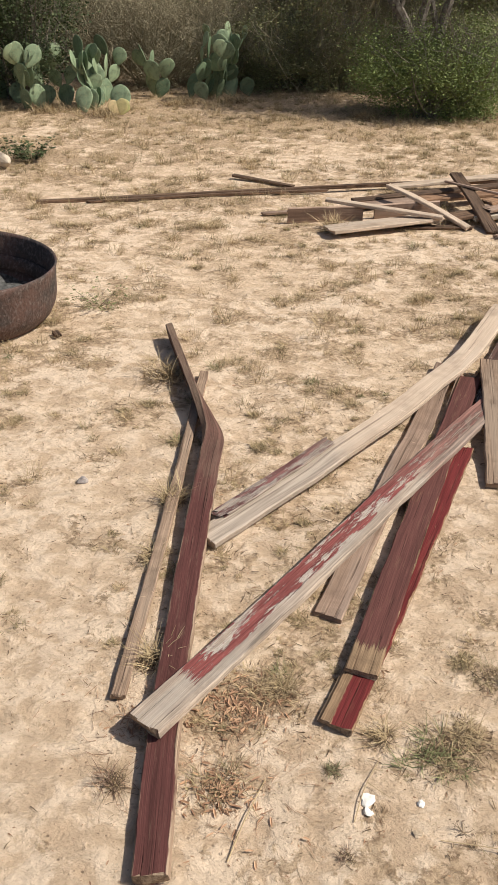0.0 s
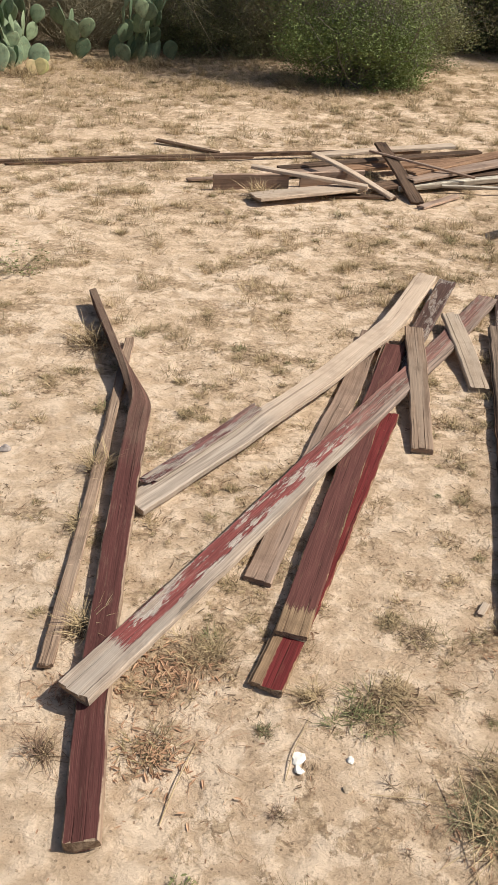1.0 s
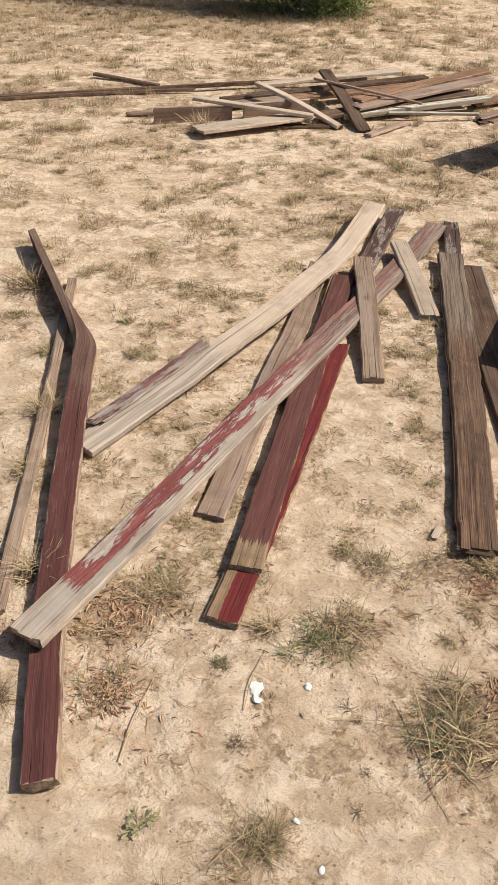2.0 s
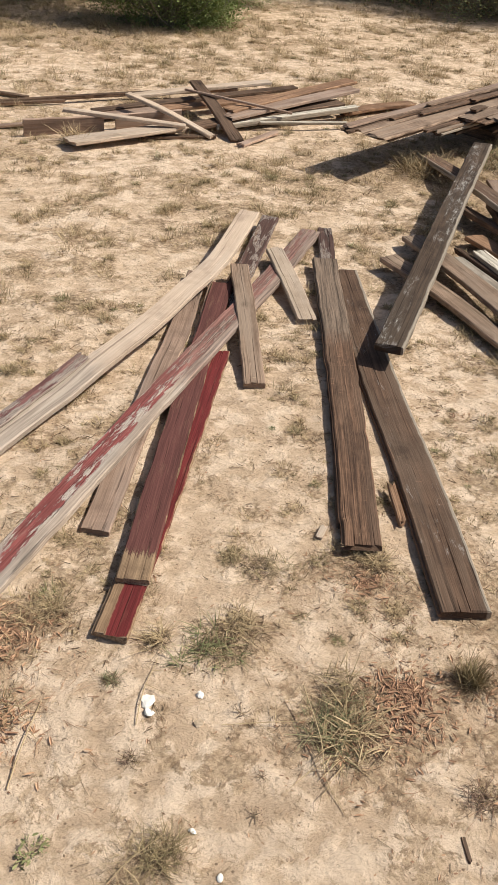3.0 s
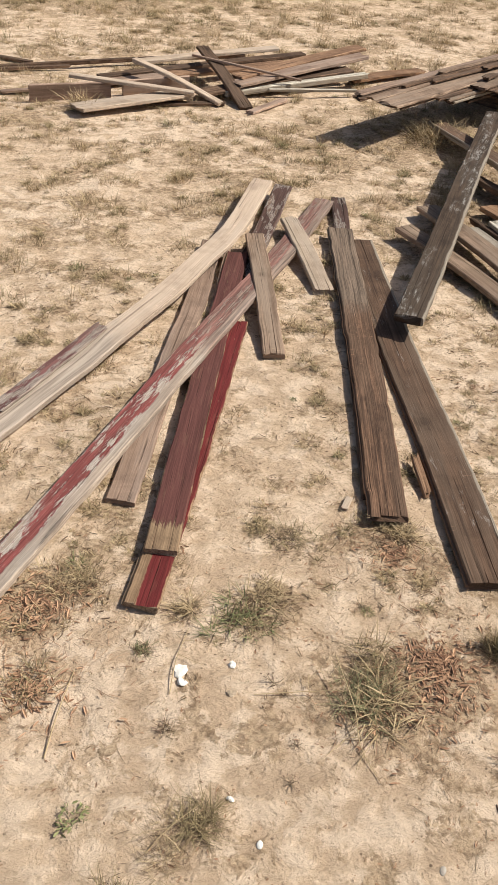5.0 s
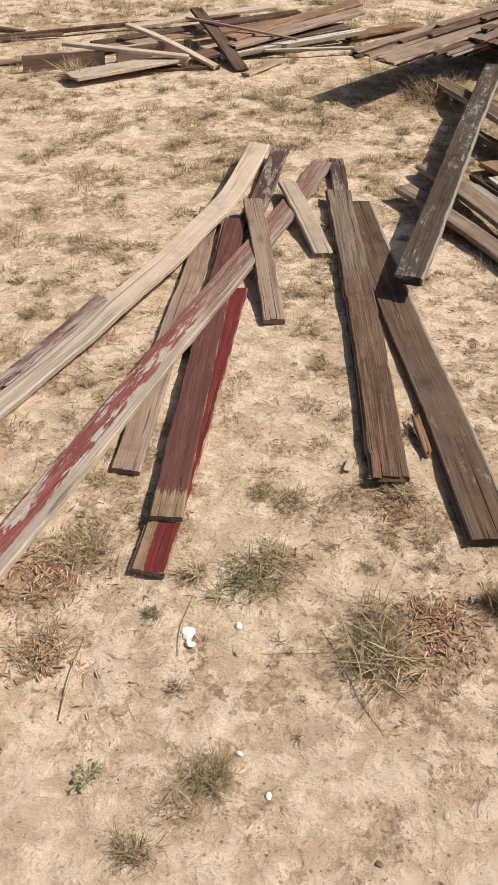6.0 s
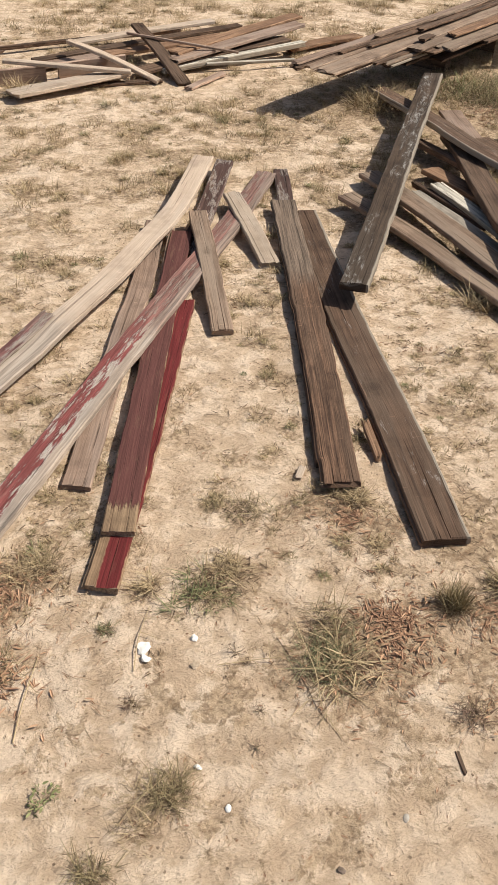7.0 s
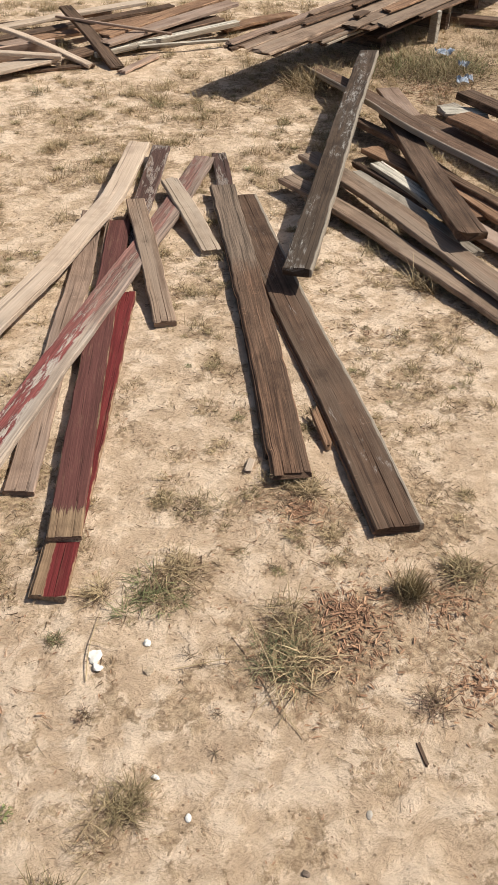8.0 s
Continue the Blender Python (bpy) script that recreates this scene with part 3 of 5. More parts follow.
# ---- boards lying in the foreground ----
FRONT = "loose old boards in the foreground"
board("plank", [(-0.359, 1.48, 0.018), (-0.292, 2.273, 0.021), (-0.224, 3.259, 0.028)], 0.04, 0.018, DRIFT, "narrow tan weathered batten lying flat on soil", "plank", FRONT)
board("plank", [(-0.228, 0.995, 0.036, 8), (-0.230, 1.367, 0.036, 6), (-0.214, 1.77, 0.042, 2), (-0.192, 2.176, 0.05, -2), (-0.166, 2.53, 0.06, -12), (-0.155, 2.70, 0.062, -32), (-0.190, 2.88, 0.056, -56), (-0.250, 3.10, 0.052, -72), (-0.308, 3.32, 0.050, -78), (-0.385, 3.63, 0.050, -80)], 0.078, 0.033, MAROON, "warped and twisted maroon-painted board, bare at the edges", "plank", FRONT)
board("plank", [(-0.272, 1.352, 0.068), (0.071, 1.798, 0.066), (0.467, 2.329, 0.066), (0.862, 2.845, 0.062), (1.129, 3.202, 0.05), (1.497, 3.735, 0.03)], 0.098, 0.024, PALE_RED, "long grey bleached board with flaking red paint", "plank", FRONT)
board("plank", [(1.204, 3.838, 0.1), (0.93, 3.335, 0.1), (0.728, 3.07, 0.093), (0.522, 2.815, 0.083), (0.316, 2.60, 0.070), (0.168, 2.445, 0.052), (-0.005, 2.275, 0.038), (-0.165, 2.115, 0.028)], 0.096, 0.024, PALE_BOW, "pale bleached board, bowed, greyer and worn at one end", "plank", FRONT)
board("lath", [(-0.118, 2.225, 0.046), (0.022, 2.368, 0.056), (0.145, 2.492, 0.067), (0.262, 2.618, 0.079)], 0.054, 0.010, PALE_MAROON, "split-off bleached lath with flaking maroon paint", "lath", FRONT, ragged=0.03)
board("plank", [(0.201, 1.774, 0.02), (0.437, 2.352, 0.024), (0.66, 2.86, 0.028), (0.836, 3.343, 0.030)], 0.084, 0.019, TAN, "tan weathered plank lying under other boards", "plank", FRONT)
board("batten", [(0.52, 2.30, 0.03), (0.70, 2.76, 0.03), (0.88, 3.24, 0.035)], 0.022, 0.02, TAN, "thin tan batten beside a plank", "batten", FRONT)
board("plank", [(0.27, 1.545, 0.04), (0.523, 2.207, 0.042), (0.912, 3.19, 0.044)], 0.088, 0.018, MAROON_END, "maroon-painted plank with a bare frayed end", "plank", FRONT, ragged=0.004)
board("plank", [(0.192, 1.389, 0.021), (0.463, 1.975, 0.023), (0.773, 2.675, 0.024)], 0.084, 0.019, RED, "bright red painted plank under a maroon one", "plank", FRONT, lip=0.006)
board("plank", [(0.88, 3.02, 0.026), (1.107, 3.442, 0.04), (1.322, 3.868, 0.055)], 0.085, 0.022, MAROON_WORN, "worn maroon-brown plank end", "plank", FRONT)
board("plank", [(0.843, 2.425, 0.026), (0.93, 2.87, 0.07), (1.013, 3.301, 0.075)], 0.078, 0.022, DRIFT, "short brown weathered board across other boards", "plank", FRONT)
board("plank", [(1.187, 2.856, 0.024), (1.205, 3.16, 0.055), (1.224, 3.466, 0.066)], 0.08, 0.022, PALE, "short tan board with a broken end", "plank", FRONT, ragged=0.014)
board("plank", [(0.914, 1.551, 0.037), (1.136, 2.277, 0.041), (1.437, 3.363, 0.05)], 0.108, 0.018, BROWN_TOP, "dark brown plank with deep weathered grain", "plank", FRONT, ragged=0.012, lip=0.005)
board("plank", [(0.933, 1.648, 0.018), (1.143, 2.312, 0.022), (1.429, 3.319, 0.031)], 0.106, 0.017, BROWN, "dark brown plank lying under another", "plank", FRONT, ragged=0.01, lip=0.004)
board("plank", [(1.30, 2.88, 0.022), (1.575, 3.755, 0.03)], 0.074, 0.02, MAROON_WORN, "dark brown plank end on dry grass", "plank", FRONT)
board("plank", [(1.094, 1.273, 0.027), (1.204, 1.793, 0.026), (1.3, 2.339, 0.026), (1.494, 3.288, 0.028)], 0.135, 0.025, BROWN_SOFT, "wide dark brown plank with a cracked end", "plank", FRONT, ragged=0.004, lip=0.006)
board("splinter", [(1.075, 1.64, 0.02), (1.105, 1.80, 0.03)], 0.025, 0.014, ORANGE, "rotted orange-brown wood splinter", "splinter", ragged=0.02)
board("plank", [(1.362, 2.46, 0.118, 4), (1.74, 2.99, 0.15, 4), (2.25, 3.72, 0.178, 4), (2.80, 4.49, 0.20, 4)], 0.11, 0.032, BROWN_FLECK, "dark plank smeared with white, propped on a pile", "plank", FRONT)

# ---- tangled pile beside the foreground boards ----
TANGLE = "boards of the tangled pile"
board("plank", [(1.735, 3.33, 0.062), (1.826, 3.0, 0.055), (1.864, 2.821, 0.05), (1.903, 2.571, 0.045), (1.942, 2.31, 0.045), (1.99, 2.0, 0.04), (2.06, 1.6, 0.03)], 0.095, 0.024, DRIFT, "tan weathered plank at the edge of a pile", "plank", TANGLE)
board("plank", [(1.965, 3.57, 0.05), (1.984, 3.168, 0.075), (2.002, 2.835, 0.085), (2.014, 2.591, 0.085), (2.033, 2.381, 0.08), (2.05, 2.10, 0.075), (2.09, 1.75, 0.06)], 0.11, 0.024, DRIFT, "light tan-grey plank in a tangled pile", "plank", TANGLE)
board("batten", [(2.076, 3.30, 0.05), (2.102, 2.994, 0.06), (2.122, 2.753, 0.06), (2.15, 2.45, 0.05)], 0.055, 0.022, GREY, "narrow silver-grey batten in a pile", "batten", TANGLE, ragged=0.02)
board("batten", [(2.115, 3.38, 0.06), (2.148, 3.072, 0.07), (2.18, 2.85, 0.07)], 0.03, 0.026, BROWN, "narrow dark batten in a pile", "batten", TANGLE, ragged=0.015)
board("plank", [(2.174, 3.29, 0.085), (2.185, 2.974, 0.09), (2.195, 2.60, 0.085)], 0.072, 0.022, WHITE, "board with whitish worn paint", "plank", TANGLE)
board("plank", [(2.29, 3.55, 0.045), (2.347, 3.15, 0.06), (2.37, 2.7, 0.055)], 0.10, 0.024, ORANGE, "orange-brown weathered board in a pile", "plank", TANGLE)
board("plank", [(2.385, 3.86, 0.07), (2.415, 3.474, 0.09), (2.416, 3.035, 0.09), (2.455, 2.741, 0.09), (2.5, 2.3, 0.08)], 0.055, 0.03, BROWN, "narrow dark brown board in a pile", "plank", TANGLE)
board("plank", [(2.25, 2.80, 0.05), (2.30, 2.45, 0.05), (2.38, 2.0, 0.04)], 0.10, 0.024, TAN, "tan board low in a pile", "plank", TANGLE)
board("plank", [(2.40, 3.10, 0.07), (2.42, 2.6, 0.07), (2.5, 2.1, 0.06)], 0.09, 0.024, ORANGE, "orange-brown board deep in a pile", "plank", TANGLE)
board("plank", [(2.60, 4.80, 0.05), (2.514, 3.966, 0.14), (2.49, 3.456, 0.165), (2.569, 2.924, 0.165), (2.70, 2.3, 0.15)], 0.105, 0.03, BROWN_SOFT, "long dark brown plank crossing a pile", "plank", TANGLE)
board("plank", [(2.60, 3.88, 0.075), (2.488, 3.574, 0.11), (2.251, 2.935, 0.145), (2.095, 2.425, 0.155)], 0.118, 0.036, BROWN, "thick cracked plank lying across a pile", "plank", TANGLE, ragged=0.014)
board("plank", [(2.86, 4.34, 0.03), (2.70, 3.80, 0.045)], 0.13, 0.022, TAN, "brown board stub behind a pile", "plank", TANGLE)
board("plank", [(2.80, 3.57, 0.145), (2.84, 3.25, 0.15), (2.90, 2.7, 0.14)], 0.17, 0.026, ORANGE, "reddish brown board with a rounded end", "plank", TANGLE, ragged=0.025)
board("plank", [(2.84, 3.76, 0.10), (3.05, 3.65, 0.10)], 0.12, 0.018, WHITE, "short whitish board scrap", "plank", TANGLE, ragged=0.014)
board("plank", [(3.03, 3.85, 0.15), (3.08, 3.5, 0.15), (3.16, 2.9, 0.14)], 0.11, 0.04, BROWN, "thick brown board on top of scraps", "plank", TANGLE)
board("plank", [(3.0, 3.95, 0.05), (3.05, 3.3, 0.06), (3.15, 2.6, 0.06)], 0.13, 0.04, GREY, "grey board low in a pile", "plank", TANGLE)
board("plank", [(2.72, 3.80, 0.07), (2.78, 3.2, 0.075), (2.9, 2.4, 0.07)], 0.12, 0.04, BROWN, "dark board low in a pile", "plank", TANGLE)

# ---- raised stack of long boards ----
STACK = "boards of the raised stack"
# along and across the stack from its tip, height of the top face, width, length
for along, across, z, wide, length, kind, words in (
    (0.00, 0.000, 0.264, 0.055, 3.0, TAN, "light tan board on top of a stack"),
    (-0.03, 0.012, 0.245, 0.08, 3.1, BROWN, "dark weathered board in a raised stack"),
    (0.34, 0.066, 0.262, 0.028, 2.7, BROWN, "narrow splintered dark board on a stack"),
    (0.02, 0.078, 0.247, 0.065, 3.0, DRIFT, "narrow tan board on a raised stack"),
    (0.62, 0.105, 0.260, 0.035, 2.5, BROWN, "split dark lath on a raised stack"),
    (0.80, 0.045, 0.275, 0.030, 2.3, DRIFT, "thin tan lath on top of a stack"),
    (0.03, 0.178, 0.240, 0.135, 3.0, DRIFT, "wide weathered brown board in a raised stack"),
    (0.12, 0.165, 0.221, 0.14, 2.9, BROWN, "dark board under a wide one"),
    (0.45, 0.258, 0.224, 0.036, 2.7, BROWN, "narrow dark board at a stack's edge"),
    (0.50, 0.296, 0.216, 0.032, 2.6, DRIFT, "narrow light board low in a stack"),
    (0.54, 0.280, 0.198, 0.07, 2.6, BROWN_SOFT, "dark board low in a raised stack"),
    (0.98, 0.262, 0.264, 0.055, 0.14, BROWN, "short broken board stub on a stack"),
    (0.84, 0.300, 0.240, 0.10, 2.3, DRIFT, "tan staggered board in a stack"),
    (0.90, 0.365, 0.222, 0.08, 2.3, BROWN, "dark staggered board in a stack"),
    (1.00, 0.412, 0.232, 0.12, 2.2, DRIFT, "weathered board fanned out of a stack"),
    (1.25, 0.330, 0.258, 0.08, 2.0, ORANGE, "orange-brown board on a raised stack"),
    (1.18, 0.130, 0.264, 0.05, 2.1, BROWN, "dark board fanned out of a stack"),
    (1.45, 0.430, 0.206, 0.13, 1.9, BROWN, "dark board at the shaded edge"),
    # three unseen boards added to keep sun out of the open space below
    (0.60, 0.060, 0.180, 0.16, 2.4, BROWN, "dark unseen board added to shade a stack's underside"),
    (0.75, 0.220, 0.165, 0.16, 2.3, BROWN, "dark unseen board added deep under a stack as shade"),
    (1.05, 0.330, 0.150, 0.14, 2.2, BROWN, "dark unseen board added to block sun below"),
):
    sx, sy = 2.0 + 0.845 * along + 0.535 * across, 4.66 + 0.535 * along - 0.845 * across
    sag = 0.012 if length > 1 else 0.0
    swerve = 0.012 * math.sin(9 * across + 5 * along)
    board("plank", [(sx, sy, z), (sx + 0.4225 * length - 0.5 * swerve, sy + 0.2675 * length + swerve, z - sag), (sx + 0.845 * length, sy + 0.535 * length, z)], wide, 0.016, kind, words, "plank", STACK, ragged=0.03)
for sx, sy in ((3.18, 5.36), (3.85, 5.62), (4.40, 6.05)):
    board("bearer", [(sx + 0.12, sy - 0.22, 0.105), (sx - 0.22, sy + 0.32, 0.105)], 0.07, 0.115, BROWN, "dark timber bearer under a stack", "bearer", "bearers under the stack")
board("post", [(3.70, 5.12, 0.20, 0), (3.68, 5.17, 0.20, 0)], 0.045, 0.21, WHITE, "short post stub with flaking white paint", "post")
board("post", [(3.98, 5.40, 0.19, 0), (3.96, 5.45, 0.19, 0)], 0.04, 0.20, WHITE, "thin whitish post stub under a stack", "post")
board("plank", [(4.05, 5.55, 0.06), (4.55, 5.20, 0.06), (5.2, 4.8, 0.05)], 0.10, 0.05, BROWN, "brown beam lying on bare soil", "plank")

# ---- far pile of scattered boards ----
SCATTER = "boards of the far scattered pile"
board("batten", [(-1.50, 5.79, 0.02), (-0.207, 6.026, 0.03), (1.017, 6.211, 0.05), (1.765, 6.235, 0.07)], 0.034, 0.026, BROWN, "very long thin dark batten on soil", "batten", SCATTER)
board("batten", [(-1.15, 5.80, 0.018), (-0.3, 5.985, 0.022), (0.5, 6.09, 0.03)], 0.026, 0.02, BROWN, "split dark lath beside a long batten", "batten", SCATTER, ragged=0.03)
board("batten", [(-0.164, 6.479, 0.03), (0.281, 6.215, 0.02)], 0.04, 0.02, BROWN, "short dark stick of wood on soil", "batten", SCATTER)
board("plank", [(0.21, 5.42, 0.048, 84), (0.70, 5.49, 0.048, 84)], 0.10, 0.022, TAN, "grey-brown board standing on edge", "plank", SCATTER)
board("plank", [(0.78, 5.52, 0.048, 84), (1.22, 5.61, 0.048, 84)], 0.10, 0.022, TAN, "brown board standing on its edge", "plank", SCATTER)
board("plank", [(0.46, 5.15, 0.05, 4), (0.78, 5.26, 0.055, 4), (1.16, 5.39, 0.06, 4)], 0.165, 0.022, PALE, "pale bleached plank end", "plank", SCATTER, ragged=0.02)
board("batten", [(0.466, 5.546, 0.125), (1.188, 5.304, 0.085)], 0.05, 0.022, PALE, "pale batten across the far pile", "batten", SCATTER)
board("batten", [(0.906, 5.80, 0.15), (1.10, 5.55, 0.115), (1.355, 5.265, 0.03)], 0.05, 0.022, PALE, "pale straight batten leaning on boards", "batten", SCATTER)
board("plank", [(1.407, 6.04, 0.17), (1.45, 5.62, 0.115), (1.50, 5.20, 0.02)], 0.085, 0.022, BROWN, "dark board leaning across the far pile", "plank", SCATTER, ragged=0.014)
board("plank", [(0.95, 6.05, 0.07), (1.45, 6.19, 0.085), (2.03, 6.32, 0.10)], 0.08, 0.022, PALE, "pale board at the back of the far pile", "plank", SCATTER)
board("plank", [(0.67, 5.769, 0.05), (1.486, 6.02, 0.07), (2.2, 6.22, 0.085)], 0.08, 0.022, BROWN, "dark weathered board in the far pile", "plank", SCATTER)
board("plank", [(0.70, 5.70, 0.04), (1.15, 5.82, 0.05)], 0.09, 0.022, TAN, "brown board low in the far pile", "plank", SCATTER)
board("plank", [(1.10, 5.78, 0.06), (1.5, 5.86, 0.07), (2.0, 6.0, 0.08)], 0.10, 0.022, ORANGE, "orange-brown board in the far pile", "plank", SCATTER)
board("plank", [(1.53, 5.56, 0.11), (2.05, 5.85, 0.13), (2.61, 6.15, 0.15)], 0.11, 0.022, ORANGE, "warped orange-brown board fanned out", "plank", SCATTER, ragged=0.02)
board("plank", [(1.50, 5.47, 0.09), (2.05, 5.72, 0.12), (2.57, 5.97, 0.14)], 0.11, 0.022, TAN, "tan board fanned out over the pile", "plank", SCATTER, ragged=0.02)
board("plank", [(1.25, 5.42, 0.05), (1.8, 5.62, 0.07), (2.4, 5.80, 0.09)], 0.12, 0.022, BROWN, "dark board under the far pile", "plank", SCATTER)
board("plank", [(1.42, 5.42, 0.05), (1.95, 5.57, 0.065), (2.49, 5.71, 0.085)], 0.06, 0.03, WHITE, "board with flaking white paint", "plank", SCATTER, ragged=0.015)
board("batten", [(1.72, 5.46, 0.055), (2.33, 5.47, 0.045)], 0.025, 0.018, WHITE, "thin white-painted lath on bare soil", "batten", SCATTER)
board("plank", [(2.40, 5.75, 0.035), (2.7, 5.87, 0.04), (3.03, 5.96, 0.04)], 0.10, 0.022, ORANGE, "orange-brown board on dry grass", "plank", SCATTER, ragged=0.02)
board("plank", [(0.92, 5.30, 0.02), (1.38, 5.30, 0.022)], 0.05, 0.018, BROWN, "dark board scrap on soil", "plank", SCATTER, ragged=0.02)
board("plank", [(1.50, 5.12, 0.02), (1.80, 5.36, 0.022)], 0.05, 0.018, TAN, "thin broken board scrap on soil", "plank", SCATTER, ragged=0.03)
board("batten", [(0.05, 5.56, 0.02), (0.42, 5.62, 0.03)], 0.035, 0.018, TAN, "thin broken lath beside a board", "batten", SCATTER, ragged=0.02)
board("batten", [(1.30, 5.86, 0.16), (1.66, 5.60, 0.14), (1.95, 5.50, 0.10)], 0.02, 0.014, TAN, "thin stick lying over boards", "batten", SCATTER)


# ---- burnt steel fire ring ----
def ring_mesh(name, profile, material, turns=72, dent=0.0):
    verts, faces = [], []
    count = len(profile)
    for i in range(turns):
        a = 2 * math.pi * i / turns
        wobble = 1 + dent * math.sin(2 * a + 0.6) + dent * 0.5 * math.sin(5 * a)
        verts += [(r * wobble * math.cos(a), r * wobble * math.sin(a), z) for r, z in profile]
    for i in range(turns):
        k = (i + 1) % turns
        for j in range(count):
            l = (j + 1) % count
            faces.append((i * count + j, k * count + j, k * count + l, i * count + l))
    return mesh_from(name, verts, faces, material, True)


fire_ring = tagged(new("fire_ring"), "sooty rusted steel fire ring with cold ash", "fire ring")
fire_ring.matrix_basis = pose(-1.43, 3.87, 0.0, 0, 4.0, 0) @ Matrix.Diagonal((1, 1, 1.13, 1))
part("wall", ring_mesh("wall", [(0.31, -0.03), (0.37, 0.012), (0.412, 0.05), (0.432, 0.095), (0.437, 0.13), (0.438, 0.24), (0.444, 0.262), (0.436, 0.266), (0.428, 0.25), (0.427, 0.13), (0.42, 0.10), (0.400, 0.06), (0.36, 0.025), (0.30, -0.02)], STEEL, dent=0.006), fire_ring)
part("inner_band", ring_mesh("inner_band", [(0.405, 0.10), (0.420, 0.135), (0.425, 0.16), (0.418, 0.16), (0.412, 0.14), (0.395, 0.105)], STEEL, dent=0.006), fire_ring, "sooty inner lip of steel")
ash_r, ash_a = np.meshgrid(np.linspace(0, 0.41, 14), np.linspace(0, 2 * np.pi, 41)[:-1])
ash_z = 0.07 + 0.035 * lattice(ash_r * np.cos(ash_a) * 9 + 9, ash_r * np.sin(ash_a) * 9 + 9, 21) + 0.012 * lattice(ash_r * np.cos(ash_a) * 30 + 9, ash_r * np.sin(ash_a) * 30 + 9, 22)
ash_v = np.stack([ash_r * np.cos(ash_a), ash_r * np.sin(ash_a), ash_z], -1).reshape(-1, 3)
ash_f = [(i * 14 + j, ((i + 1) % 40) * 14 + j, ((i + 1) % 40) * 14 + j + 1, i * 14 + j + 1) for i in range(40) for j in range(13)]
part("ash_bed", mesh_from("ash_bed", ash_v, ash_f, SOOT, True), fire_ring, "grey ash and charred bits")


# ---- prickly pear ----
def pad_mesh(seed, material):
    """One flat oval pad, its foot at the origin, one unit high."""
    dice = random.Random(seed)
    bm = bmesh.new()
    bmesh.ops.create_icosphere(bm, subdivisions=3, radius=0.5)
    broad, bend = dice.uniform(0.72, 0.92), dice.uniform(-0.08, 0.08)
    for v in bm.verts:
        t = v.co.z + 0.5
        taper = broad * (0.42 + 0.58 * min(1.0, t * 1.7) ** 0.8)
        v.co.x *= taper
        v.co.y = v.co.y * 0.095 * (0.8 + 0.4 * (1 - t)) + bend * (v.co.x**2 * 3 + t * t * 0.6)
        v.co.z = t
        v.co += Vector((noise.noise(v.co * 4 + Vector((seed, 0, 0))), 0, noise.noise(v.co * 4 + Vector((0, seed, 5))))) * 0.02
    data = bpy.data.meshes.new("pad")
    bm.to_mesh(data)
    bm.free()
    data.materials.append(material)
    data.polygons.foreach_set("use_smooth", [True] * len(data.polygons))
    return data


PADS = [pad_mesh(k, PAD) for k in range(5)]
PADS_YELLOW = [pad_mesh(k + 9, PAD_YELLOW) for k in range(2)]


def prickly_pear(x, y, across, deep, tall, feet, seed, label, yellow=0):
    dice = random.Random(seed)
    root = tagged(new("prickly_pear"), label, "cactus", "prickly pears")
    root.location = (x, y, -0.01)

    def grow(foot, tilt, turn, size, level):
        stand = Matrix.Translation(foot) @ Euler((tilt[0], tilt[1], turn)).to_matrix().to_4x4()
        part("pad", dice.choice(PADS), root, m=stand @ Matrix.Diagonal((size, size, size, 1)))
        if foot[2] + size > tall or level > 4:
            return
        for _ in range(dice.choice((1, 2, 2)) if level < 2 else dice.choice((0, 1, 1, 2))):
            a = dice.uniform(-1.0, 1.0)
            rim = Vector((0.36 * size * math.sin(a), 0, size * (0.5 + 0.46 * math.cos(a))))
            grow(tuple(stand @ rim), (tilt[0] * 0.5 + dice.uniform(-0.35, 0.35), tilt[1] * 0.4 + a * 0.65), turn + dice.uniform(-1.1, 1.1), size * dice.uniform(0.8, 1.02), level + 1)

    for _ in range(feet):
        foot = (dice.uniform(-across, across) / 2, dice.uniform(-deep, deep) / 2, 0.0)
        grow(foot, (dice.uniform(-0.4, 0.4), dice.uniform(-0.4, 0.4)), dice.uniform(-1.2, 1.2), dice.uniform(0.20, 0.27), 0)
    for _ in range(yellow):
        m = pose(dice.uniform(0.25, 0.45) * across, -deep * 0.55, 0.0, dice.uniform(-25, 5), dice.uniform(-30, 30), dice.uniform(-40, 40))
        part("pad", dice.choice(PADS_YELLOW), root, "yellowed dying pad", m @ Matrix.Diagonal((0.16, 0.16, 0.16, 1)))
    return root


prickly_pear(-1.92, 9.2, 0.8, 0.5, 0.50, 10, 3, "large spreading green prickly pear before brush")
prickly_pear(-1.50, 8.95, 0.45, 0.3, 0.20, 4, 8, "low prickly pear with yellowed lower pads", 3)
prickly_pear(-1.02, 9.75, 0.2, 0.2, 0.42, 2, 21, "small light green prickly pear beside a taller one")
prickly_pear(-0.55, 9.7, 0.42, 0.35, 0.62, 6, 5, "tall upright green prickly pear clump")
prickly_pear(-0.18, 9.75, 0.3, 0.25, 0.2, 2, 23, "low prickly pear pads in dry grass")
prickly_pear(2.78, 10.6, 0.4, 0.3, 0.55, 3, 12, "small prickly pear at the brush edge")
prickly_pear(-2.6, 9.25, 0.5, 0.4, 0.3, 4, 14, "low prickly pear in shade of brush")


